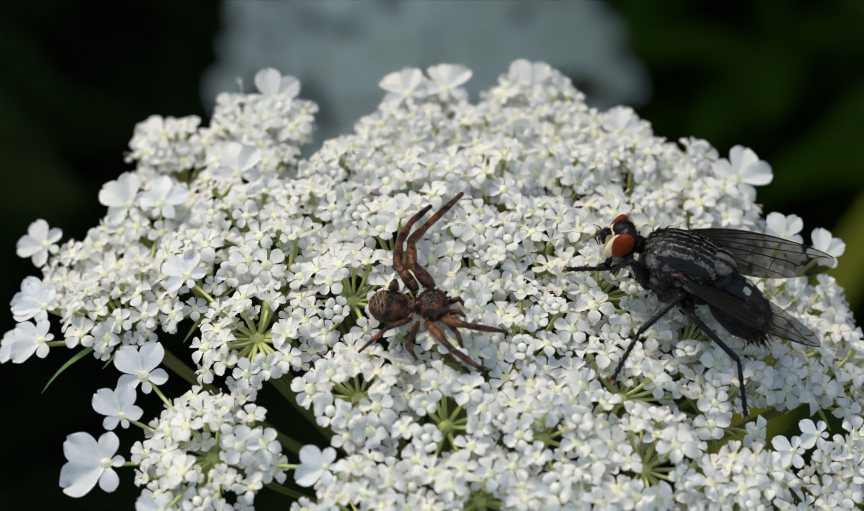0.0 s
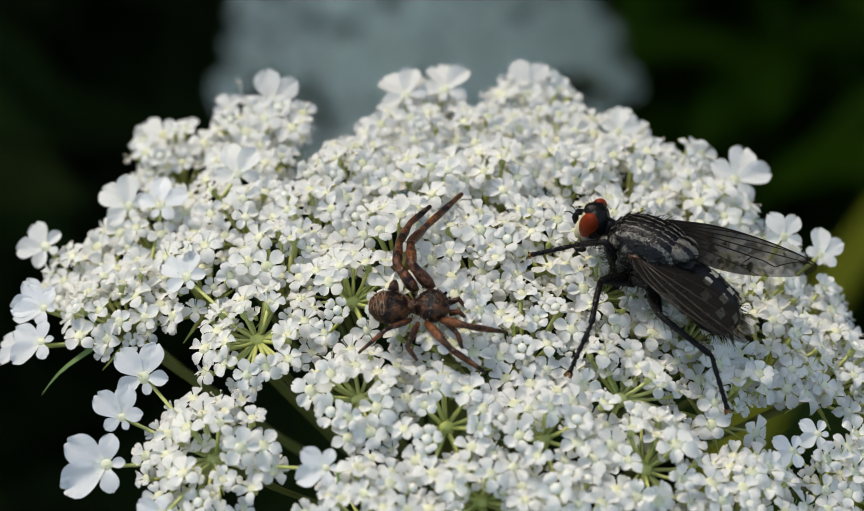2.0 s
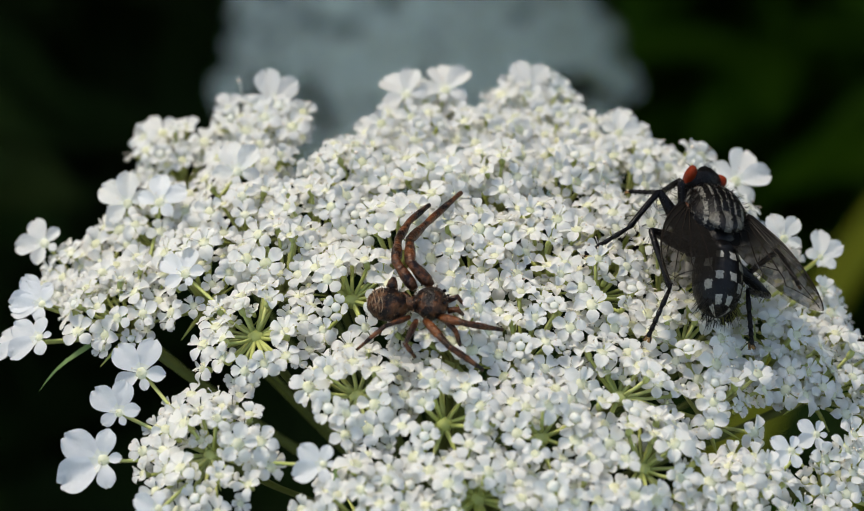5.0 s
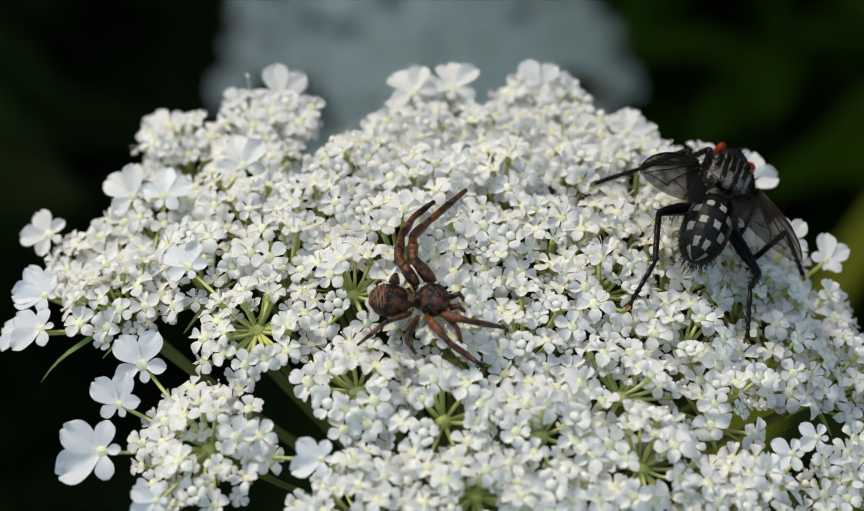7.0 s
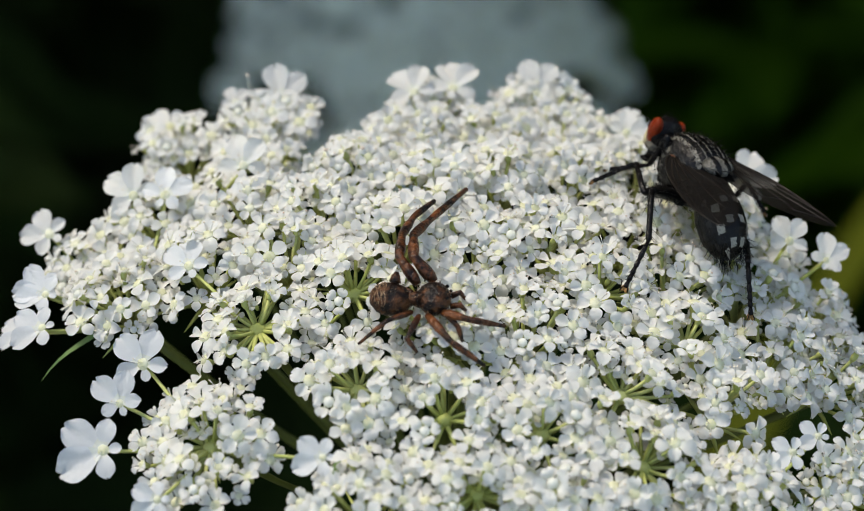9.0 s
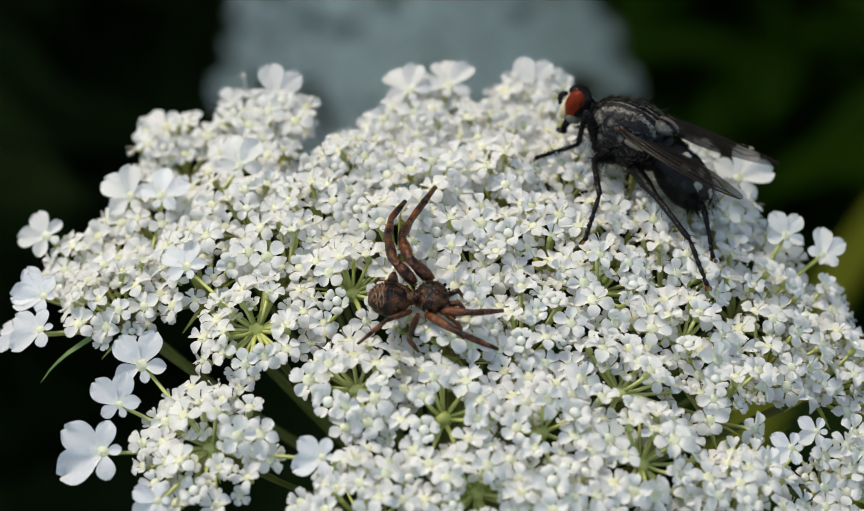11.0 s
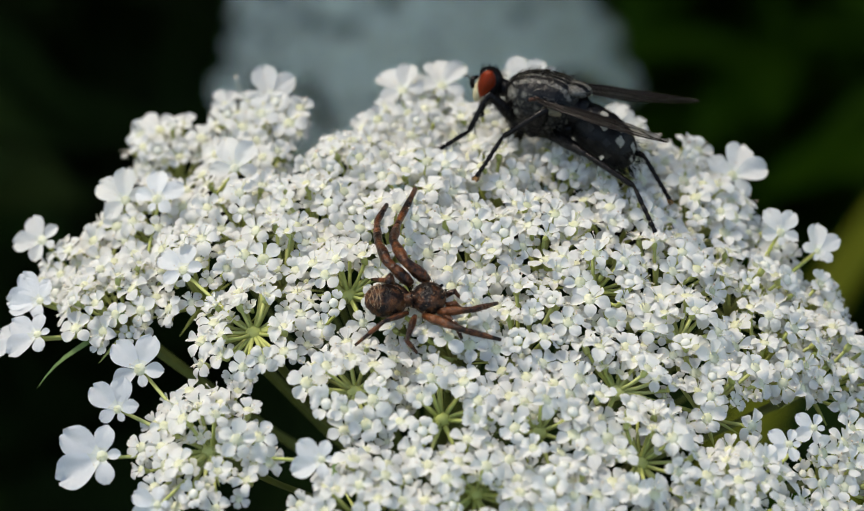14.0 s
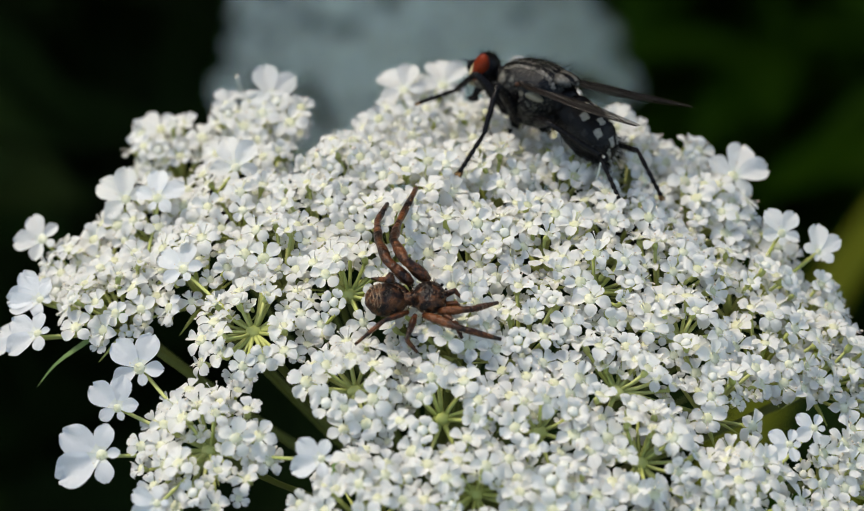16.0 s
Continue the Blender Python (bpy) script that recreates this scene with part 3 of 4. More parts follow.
for x, y, r, hole, drop in ((-21.5, 10.7, 4.0, 0.4, 0), (-14.8, 9.0, 4.0, 0.8, 0), (-9.1, 6.6, 4.1, 0.6, 0), (-3.4, 3.1, 4.1, 0.8, 0), (2.2, 1.8, 4.2, 0.4, 0), (7.5, 3.6, 4.1, 0.6, 0), (13.0, 6.2, 4.1, 0.6, 0), (19.4, 11.2, 4.2, 0.3, 0),
                            (24.3, 8.3, 3.6, 0, 1.4), (-20.5, 20.5, 3.8, 0, -0.8), (-13.5, 20.0, 4.0, 0, -1.0)):
    flower.umbellet(x, y, r, hole, drop, singles=False)
for x, y, r, hole, drop in ((-14.2, 14.5, 3.6, 0, 0), (-6.3, 12.7, 4.0, 0.5, 0), (-1.1, 9.5, 4.1, 0.3, 0), (3.9, 10.5, 4.1, 0.3, 0), (9.1, 12.0, 4.1, 0.3, 0), (14.5, 15.0, 4.0, 0, 0), (-2.4, 18.0, 4.2, 0, 0), (3.2, 18.6, 4.2, 0, 0),
                            (8.4, 19.6, 4.0, 0, 0), (13.0, 19.6, 3.6, 0, 0), (-1.5, 23.4, 3.6, 0, 0), (7.0, 24.6, 3.6, 0, -1.0), (18.5, 16.0, 3.6, 0, 0)):
    flower.umbellet(x, y, r, hole, drop, singles=False)
flower.stem(HEIGHT / MM - 32)


def bract(x, y, h, yaw, length, droop):
    """A long, thin, drooping bract below the rim."""
    s = Shape()
    rows = []
    for i in range(13):
        u = i / 12
        w = 0.5 * (1 - u) ** 0.7 * (0.4 + 0.6 * min(1, u * 5))
        rows.append([(length * u, q * w, -droop * length * u * u + 0.25 * abs(q) * w + 0.25 * math.sin(u * 9)) for q in (-1, 0, 1)] )
    s.grid(rows)
    p, up = crown(x, y, h)
    part("bract", s.mesh("bract", BRACT), flower.thing, mm(*p, 0, 0, yaw), "thin drooping green bract")


bract(-21.1, 1.7, -3.2, 202, 8.6, 0.55)
bract(-6.5, -14.5, -4.6, 240, 4.5, 0.3)


def stray(x, y, h, lean, length):
    """A lone withered style that stands above the florets, with a pinkish knob."""
    s = Shape()
    s.tube([(0, 0, 0), (lean * 0.4 * length, 0, length * 0.55), (lean * length, 0, length)], [0.07, 0.06, 0.06], 5)
    s.ball((lean * length, 0, length), (0.17, 0.13, 0.14), 4, 6, 1)
    p, up = crown(x, y, h)
    part("style", s.mesh("style", PETAL_BASE, ANTHER), flower.thing, mm(*p), "thin pale style with a pinkish tip")


stray(17.2, 14.0, -0.3, 0.35, 2.6)
stray(-14.7, 23.5, 1.2, -0.1, 2.2)
stray(-6.5, 10.3, -0.2, 0.25, 1.9)
stray(-8.1, 10.6, -0.2, -0.3, 1.7)
stray(11.0, 9.0, 0.0, 0.15, 2.3)

# the neighbour behind, lower and in the shade
second = Umbel("wild_carrot_flower", "large white wild carrot flower head behind, green shade tint in its petals", 19)
second.rim = []
# the greenish cast of the shade is put into this head's petals
second.petal = SHADE_TINT_PETAL
far = random.Random(23)
for k in range(86):
    rho = (4.3 * math.sqrt(k) if k else 0.0) * far.uniform(0.96, 1.04)
    a = k * 2.39996 + far.uniform(-0.15, 0.15)
    second.umbellet(rho * math.cos(a), rho * math.sin(a), 4.6 if k < 40 else far.uniform(3.8, 4.8), 0.0, far.uniform(-0.5, 1.0), singles=False, gap=1.85 + 0.8 * max(0, k - 30) / 40)
second.thing.matrix_basis = pose(0.004, 0.56, 0.262, 12, 2, 40) @ Matrix.Scale(1.8, 4)
second.stem(262 / 1.8 - 32)


# ---- the crab spider ----
def hairs(shape, rnd, points, length, slot=0, thick=0.03):
    """Fine bristles at (place, direction) pairs."""
    for p, d in points:
        d = (d + Vector((rnd.uniform(-0.3, 0.3), rnd.uniform(-0.3, 0.3), rnd.uniform(-0.3, 0.3)))).normalized()
        q = length * rnd.uniform(0.6, 1.2)
        shape.tube([p, p + d * q * 0.5, p + d * q + Vector((0, 0, -0.08 * q))], [thick, thick * 0.7, thick * 0.15], 3, slot)


def on_ball(rnd, centre, size, count, low=-0.2):
    out = []
    while len(out) < count:
        d = Vector((rnd.gauss(0, 1), rnd.gauss(0, 1), rnd.gauss(0, 1))).normalized()
        if d.z > low:
            out.append((Vector(centre) + Vector((d.x * size[0], d.y * size[1], d.z * size[2])) * 0.98, d))
    return out


spider = tagged(new("crab_spider"), "reddish-brown crab spider with raised front legs sitting on the flower", "spider")
spider.empty_display_size = 0.005
rnd = random.Random(61)
s = Shape()
s.ball((-0.05, 0, 0), (1.24, 1.32, 0.95), 12, 18, 0, lambda d: 1.0 - 0.14 * max(0, -d.x) - 0.06 * max(0, d.x) + 0.02 * math.sin(d.y * 14))
hairs(s, rnd, on_ball(rnd, (-0.05, 0, 0), (1.2, 1.28, 0.92), 60), 0.3, 0, 0.02)
hairs(s, rnd, on_ball(rnd, (-0.05, 0, 0), (1.22, 1.3, 0.93), 26), 0.16, 1, 0.04)
carapace = part("cephalothorax", s.mesh("cephalothorax", SPIDER_DARK, SPIDER_PALE), spider, None, "dark brown domed front body")
for y, z, x, r in ((0.25, 0.45, 1.08, 0.1), (-0.25, 0.45, 1.08, 0.1), (0.6, 0.55, 0.85, 0.12), (-0.6, 0.55, 0.85, 0.12)):
    e = Shape()
    e.ball((x, y, z), (r, r, r), 6, 8)
    part("eye", e.mesh("eye", CHITIN), carapace)
for y in (0.5, -0.5):
    e = Shape()
    e.tube([(1.1, y, -0.2), (1.7, y * 1.25, 0.0), (2.05, y * 1.1, -0.5)], [0.22, 0.2, 0.12], 7)
    part("pedipalp", e.mesh("pedipalp", SPIDER_LEG), carapace)
s = Shape()


def belly(d):
    ridge = 0.018 * math.sin(d.x * 26) * (1 if d.x < 0.3 else 0.2)
    return 1.0 + 0.10 * max(0, -d.x) + ridge + 0.02 * math.sin(d.y * 18 + d.x * 9)


s.ball((0, 0, 0), (1.3, 1.2, 1.0), 22, 26, 0, belly)
hairs(s, rnd, on_ball(rnd, (0, 0, 0), (1.28, 1.18, 0.98), 110), 0.3, 0, 0.018)
hairs(s, rnd, on_ball(rnd, (0, 0, 0), (1.29, 1.19, 0.99), 30), 0.14, 1, 0.035)
abdomen = part("abdomen", s.mesh("abdomen", SPIDER, SPIDER_PALE), spider, mm(-2.75, 0.0, -0.15, 0, 8, 0), "brown wrinkled rounded abdomen with pale lines")
for k in range(6):
    # pale creases across the hind part
    e = Shape()
    a = -0.38 - 0.10 * k
    w = math.sqrt(max(0.05, 1 - a * a))
    g = 1.02 + 0.10 * max(0, -a)
    pts = [(1.3 * a * g + 0.07 * math.sin(t * 5 + k * 2), 1.2 * w * math.sin(t) * g, 1.0 * w * math.cos(t) * g) for t in [i * 0.3 - 1.35 for i in range(10)]]
    e.tube(pts, [0.006] + [0.034, 0.02, 0.034, 0.012, 0.034, 0.018, 0.034, 0.016] + [0.006], 4)
    part("crease", e.mesh("crease", SPIDER_PALE), abdomen)
e = Shape()
e.tube([(0.1, 0.9, 0.7), (0.12, 1.2, 1.0), (0.15, 1.4, 1.2)], [0.4, 0.3, 0.12], 8)
part("spinneret", e.mesh("spinneret", SPIDER_DARK), abdomen)
e = Shape()
e.tube([(-1.9, 0, -0.25), (-1.4, 0, -0.1), (-0.9, 0, -0.1)], [0.55, 0.42, 0.6], 10)
part("waist", e.mesh("waist", SPIDER_DARK), spider, None, "dark narrow waist")
SPIDER_LEGS = []


def spider_leg(joints, tip, thick, dark=False, label=""):
    """A leg along its joints, mm from the front body's middle, and the way it turns to bring its tip to a later place."""
    base = Vector(joints[0])
    pts = [Vector(p) - base for p in joints]
    smooth = []
    for i in range(len(pts) - 1):
        for u in (0, 0.25, 0.5, 0.75):
            smooth.append(pts[i].lerp(pts[i + 1], u))
    smooth.append(pts[-1])
    n = len(smooth) - 1
    radii = []
    for i in range(n + 1):
        u = i / n
        swell = 1.0 + 0.16 * math.sin(u * (len(pts) - 1) * math.pi * 2 - 0.8)
        radii.append(thick * (1 - 0.62 * u ** 1.5) * swell * (0.75 if i == 0 else 1) + 0.03)
    s = Shape()
    s.tube(smooth, radii, 9)
    # dark rings and tip, with a pale ring beside them
    for i in range(n):
        u = (i + 0.5) / n
        if u > 0.80 or 0.42 < u < 0.54:
            s.m[i * 9:i * 9 + 9] = [1] * 9
        elif 0.72 < u < 0.80 and dark:
            s.m[i * 9:i * 9 + 9] = [2] * 9
    r = random.Random(int(thick * 1000) + n)
    spines = []
    for i in range(2, n):
        for _ in range(3):
            d = Vector((r.uniform(-1, 1), r.uniform(-1, 1), r.uniform(-0.5, 1))).normalized()
            spines.append((smooth[i] + d * radii[i] * 0.8, d))
    hairs(s, r, spines[::2], 0.34, 1, 0.02)
    hairs(s, r, spines[1::4], 0.13, 2, 0.032)
    ob = part("leg", s.mesh("leg", SPIDER_LEG, SPIDER_DARK, SPIDER_PALE), spider, mm(*base), label)
    pad = Shape()
    pad.tube([smooth[-3], smooth[-2], smooth[-1]], [radii[-3] * 1.06, radii[-2] * 1.08, radii[-1] * 1.1], 7)
    part("claw", pad.mesh("claw", SPIDER_DARK), ob)
    swing = pts[-1].normalized().rotation_difference((Vector(tip) - base).normalized()).to_matrix().to_4x4()
    SPIDER_LEGS.append((ob, Matrix.Translation(base * MM), swing))


spider_leg([(-1.07, 1.16, 0.18), (-2.32, 2.70, 1.23), (-2.20, 5.32, 0.92), (-1.46, 8.31, 0.11), (-0.15, 10.49, -0.30)], (-2.64, 11.28, -0.6), 0.34, label="thick raised front leg")
spider_leg([(0.01, 1.40, 0.23), (-1.38, 2.32, 1.55), (-1.43, 5.04, 1.15), (-0.34, 7.70, 0.36), (2.01, 11.95, -0.40)], (-0.56, 13.63, -0.7), 0.37, label="thick raised front leg")
spider_leg([(0.53, -1.10, -0.24), (2.38, -2.45, 0.36), (4.60, -1.45, -1.0)], (5.39, 0.54, -0.9), 0.26, True)
spider_leg([(-0.40, -1.30, -0.33), (1.20, -4.30, 0.05), (3.32, -4.74, -1.5)], (4.67, -2.94, -1.2), 0.26, True)
spider_leg([(-1.40, -0.90, -0.40), (-3.01, -2.20, -0.08), (-4.80, -2.87, -1.5)], (-4.97, -2.91, -1.4), 0.17)
spider_leg([(-0.95, -1.20, -0.44), (-1.66, -3.60, -0.30), (-1.01, -3.80, -1.3)], (-0.89, -3.70, -1.3), 0.19)
spider_leg([(0.71, -0.90, -0.30), (1.58, -2.30, -0.39), (1.87, -2.70, -1.3)], (1.95, -2.55, -1.2), 0.19)
spider_leg([(-1.30, 0.90, -0.50), (-2.60, 2.20, -0.90), (-3.60, 3.00, -2.0)], (-3.90, 3.60, -1.2), 0.21)

# ---- the flesh fly ----
fly = tagged(new("flesh_fly"), "grey and black flesh fly with red eyes walking on the flower", "fly")
fly.empty_display_size = 0.005
rnd = random.Random(83)
# sections of the thorax: place along the body, half width, top, bottom
SECTIONS = [(3.35, 0.45, 0.75, -0.35), (3.2, 0.95, 1.1, -0.8), (2.85, 1.45, 1.42, -1.45), (2.3, 1.78, 1.76, -2.0), (1.6, 1.98, 2.0, -2.35), (0.9, 2.1, 2.12, -2.5), (0.62, 2.1, 2.06, -2.5),
            (0.3, 2.14, 2.14, -2.48), (-0.3, 2.1, 2.12, -2.4), (-0.9, 1.95, 2.02, -2.2), (-1.4, 1.7, 1.85, -1.9), (-1.8, 1.3, 1.6, -1.6), (-2.1, 0.8, 1.2, -1.2)]


def thorax_at(k, a):
    """A point of the thorax on section k at the angle a from the back's middle line."""
    x, w, top, low = SECTIONS[k]
    c, q = math.cos(a), math.sin(a)
    h = (top - low) / 2
    plates = 0.05 * math.sin(x * 4.6 + 1.0) * math.sin(a * 5.0) * (1 if c < 0.55 else 0.25)
    return Vector((x, w * (1 + plates) * math.copysign(abs(q) ** 0.78, q), (top + low) / 2 + h * math.copysign(abs(c) ** 0.82, c)))


s = Shape()
s.grid([[thorax_at(k, 2 * math.pi * j / 36) for j in range(36)] for k in range(len(SECTIONS))], 0, closed=True)
tufts = []
for _ in range(300):
    k, a = rnd.randrange(1, len(SECTIONS) - 1), rnd.uniform(-1.9, 1.9)
    p = thorax_at(k, a)
    tufts.append((p, Vector((-0.5, p.y * 0.35, 0.5 + 0.2 * p.z)).normalized()))
hairs(s, rnd, tufts, 0.42, 1, 0.018)
tufts = []
for k in (3, 5, 7, 9, 10):
    for a in (-0.95, -0.6, -0.28, 0.28, 0.6, 0.95):
        p = thorax_at(k, a + rnd.uniform(-0.06, 0.06))
        tufts.append((p, Vector((-0.8, p.y * 0.2, 0.75))))
hairs(s, rnd, tufts, 1.0, 1, 0.03)
tufts = []
for _ in range(170):
    p = thorax_at(rnd.randrange(1, 11), rnd.choice((-1, 1)) * rnd.uniform(1.5, 2.9))
    tufts.append((p, Vector((0.1, p.y * 0.5, -0.4))))
hairs(s, rnd, tufts, 0.5, 1, 0.02)
part("thorax", s.mesh("thorax", THORAX, BRISTLE), fly, None, "black thorax with long grey stripes and bristles")
s = Shape()
s.ball((0, 0, 0), (1.05, 1.22, 0.52), 10, 18, 0, lambda d: 1.0 - 0.12 * max(0, -d.x) * abs(d.y))
shield = part("scutellum", s.mesh("scutellum", SCUTELLUM), fly, mm(-1.85, 0, 1.42, 0, -6, 0), "grey-dusted shield at the rear of the thorax")
for a in (-1.2, -0.7, -0.25, 0.25, 0.7, 1.2):
    e = Shape()
    hairs(e, rnd, [(Vector((-0.5 - 0.35 * abs(math.cos(a)), 1.05 * math.sin(a), 0.2)), Vector((-1, 0.5 * math.sin(a), 0.25)))], 1.5, 0, 0.036)
    part("bristle", e.mesh("bristle", BRISTLE), shield)
s = Shape()
s.ball((0.6, 0, -1.75), (2.1, 1.35, 1.0), 10, 14)
s.ball((-1.3, 0, -1.35), (1.3, 1.3, 1.0), 8, 12)
s.ball((-2.0, 0, -0.35), (1.15, 1.35, 1.35), 8, 12)
hairs(s, rnd, on_ball(rnd, (0.4, 0, -1.7), (2.2, 1.4, 1.0), 120, -1.0), 0.55, 0, 0.02)
part("sternum", s.mesh("sternum", CHITIN), fly, None, "black bristly underside of the thorax")
for side in (1, -1):
    e = Shape()
    e.ball((0, 0, 0), (0.95, 0.18, 0.30), 8, 12, 0, lambda d: 1.0 + 0.2 * d.x)
    part("calypter", e.mesh("calypter", CALYPTER), fly, mm(-0.75, side * 2.05, 0.12, side * 30, -4, side * -6), "pale membranous scale below the wing")
    e = Shape()
    e.ball((0, 0, 0), (0.42, 0.16, 0.15), 6, 10)
    e.ball((0.3, side * -0.05, -0.08), (0.18, 0.15, 0.14), 5, 8)
    part("wing_root", e.mesh("wing_root", ROOT), fly, mm(0.62, side * 2.06, 0.72, 0, 14, 0), "brown wing root")
s = Shape()


def rump(d):
    # rings: each segment swells towards its hind edge
    ring = (-d.x * 2.0 + 0.15) % 1.0
    return (1.0 - 0.16 * max(0, -d.x) ** 2) * (0.985 + 0.03 * ring * (1 if -0.75 < d.x < 0.8 else 0))


s.ball((0, 0, 0), (3.2, 1.68, 1.78), 48, 30, 0, rump)
hairs(s, rnd, [(p, (d + Vector((-1.3, 0, 0.1))).normalized()) for p, d in on_ball(rnd, (0, 0, 0), (3.0, 1.60, 1.68), 320, -0.8) if p.x < 1.6], 0.42, 1, 0.018)
hairs(s, rnd, [(p, (d + Vector((-0.8, 0, 0))).normalized()) for p, d in on_ball(rnd, (-0.5, 0, 0), (2.4, 1.45, 1.4), 260, -0.95) if p.x < -1.5], 0.95, 1, 0.03)
part("abdomen", s.mesh("abdomen", ABDOMEN, BRISTLE), fly, mm(-4.25, 0, -1.7, 0, -32, 0), "black abdomen chequered with silver, bristly at the tip")
# the head
s = Shape()
s.ball((-0.05, 0, 0.02), (1.02, 1.60, 1.46), 14, 22, 0, lambda d: 1.0 - 0.10 * max(0, -d.x) - 0.04 * max(0, -d.z))
s.tube([(-1.6, 0, -0.25), (-0.5, 0, -0.1)], [0.6, 0.8], 10)
hairs(s, rnd, [(p, Vector((0.5, d.y * 0.4, 1))) for p, d in on_ball(rnd, (0.1, 0, 0.1), (0.95, 0.6, 1.42), 26, 0.6)], 0.65, 1, 0.024)
hairs(s, rnd, on_ball(rnd, (-0.3, 0, -0.2), (1.0, 1.5, 1.35), 80, -0.95), 0.34, 1, 0.016)
head = part("head", s.mesh("head", CHITIN, BRISTLE), fly, mm(4.58, 0.03, 0.18, 15, 5, 15) @ Matrix.Scale(0.91, 4), "dark head with a pale face")
for side in (1, -1):
    e = Shape()
    e.ball((0, 0, 0), (0.74, 0.52, 1.30), 18, 22)
    part("eye", e.mesh("eye", RED_EYE), head, mm(0.36, side * 1.1, 0.10, side * -16, -24, side * -20), "brick-red compound eye")
    e = Shape()
    e.ball((0, 0, 0), (0.46, 0.44, 1.2), 10, 12)
    part("cheek", e.mesh("cheek", FACE), head, mm(0.88, side * 0.70, -0.24, side * -10, -18, side * -8), "silvery gold cheek beside the eye")
    e = Shape()
    e.ball((0, 0, 0), (0.6, 0.45, 0.42), 8, 12)
    part("jowl", e.mesh("jowl", JOWL), head, mm(0.18, side * 0.95, -1.05, 0, 0, 0), "grey hairy jowl under the eye")
    e = Shape()
    e.tube([(1.1, side * 0.2, 0.62), (1.5, side * 0.25, 0.5), (1.62, side * 0.26, 0.15), (1.5, side * 0.26, -0.3)], [0.15, 0.19, 0.21, 0.12], 7)
    e.tube([(1.55, side * 0.28, 0.3), (1.95, side * 0.5, 0.62), (2.35, side * 0.7, 0.62)], [0.06, 0.045, 0.015], 4)
    part("antenna", e.mesh("antenna", CHITIN), head)
e = Shape()
e.ball((0.55, 0, -0.3), (0.72, 0.75, 1.05), 10, 14)
part("face", e.mesh("face", FACE), head, None, "silvery gold face")
e = Shape()
e.ball((0.2, 0, 0.92), (0.86, 0.78, 0.58), 10, 14)
part("forehead", e.mesh("forehead", CHITIN), head)
e = Shape()
e.tube([(0.4, 0, -1.0), (0.7, 0, -1.7), (0.85, 0, -2.2)], [0.45, 0.3, 0.26], 8)
e.ball((0.95, 0, -2.35), (0.5, 0.36, 0.24), 6, 10)
part("proboscis", e.mesh("proboscis", CHITIN), head)


# wings: outline from hinge to tip, lying back along -x
def wing_edge(u, side):
    """Leading (+1) and trailing (-1) edges, mm off the wing's middle line."""
    lead = 1.40 * math.sin(math.pi * min(1, u) ** 0.95 * 0.98 + 0.02) ** 0.55 + 0.10
    trail = 2.55 * max(0.0, math.sin(math.pi * u ** 0.70)) ** 0.58 + 0.08
    return lead if side > 0 else -trail


WING_LENGTH = 10.4
HINGE = (0.58, 2.02, 0.80)


def film_height(u, y):
    """The wing's pleats and its bow."""
    return 0.05 * math.sin(y * 4 + u * 5) * (1 - u) + 0.20 * u * u - 0.03 * y * y * (0.4 + 0.6 * u)


WINGS = []
for side in (1, -1):
    s = Shape()
    rows = []
    for i in range(33):
        u = i / 32
        a, b = wing_edge(u, 1), wing_edge(u, -1)
        rows.append([(-WING_LENGTH * u, side * (b + (a - b) * j / 16), film_height(u, b + (a - b) * j / 16)) for j in range(17)])
    s.grid(rows)
    wing = part("wing", s.mesh("wing", WING), fly, None, "smoky transparent wing with dark veins")

    def run(points, r):
        e = Shape()
        pts = []
        for (u0, q0), (u1, q1) in zip(points, points[1:]):
            for k in range(4):
                u, q = u0 + (u1 - u0) * k / 4, q0 + (q1 - q0) * k / 4
                y = wing_edge(u, -1) + (wing_edge(u, 1) - wing_edge(u, -1)) * q
                pts.append((-WING_LENGTH * u, side * y, film_height(u, y)))
        u, q = points[-1]
        y = wing_edge(u, -1) + (wing_edge(u, 1) - wing_edge(u, -1)) * q
        pts.append((-WING_LENGTH * u, side * y, film_height(u, y)))
        e.tube(pts, [r * (1 - 0.55 * i / (len(pts) - 1)) for i in range(len(pts))], 6)
        part("vein", e.mesh("vein", VEIN), wing)

    run([(i / 16, 1.0) for i in range(17)], 0.085)
    run([(0.02, 0.8), (0.2, 0.9), (0.4, 0.95), (0.55, 0.99)], 0.07)
    run([(0.02, 0.75), (0.2, 0.80), (0.45, 0.84), (0.7, 0.90), (0.88, 0.99)], 0.06)
    run([(0.02, 0.7), (0.25, 0.70), (0.5, 0.68), (0.75, 0.70), (0.97, 0.75)], 0.06)
    run([(0.02, 0.65), (0.25, 0.58), (0.5, 0.50), (0.66, 0.42), (0.74, 0.30), (0.80, 0.45), (0.88, 0.66), (0.95, 0.8)], 0.055)
    run([(0.03, 0.6), (0.2, 0.44), (0.4, 0.27), (0.58, 0.12), (0.66, 0.0)], 0.05)
    run([(0.42, 0.70), (0.43, 0.50)], 0.045)
    run([(0.58, 0.45), (0.54, 0.30), (0.52, 0.17)], 0.045)
    run([(0.03, 0.5), (0.2, 0.25), (0.33, 0.1)], 0.045)
    WINGS.append((wing, side))

# legs: hip in the body's space and the lengths of upper leg, shin and foot, mm
FLY_LEGS = {}


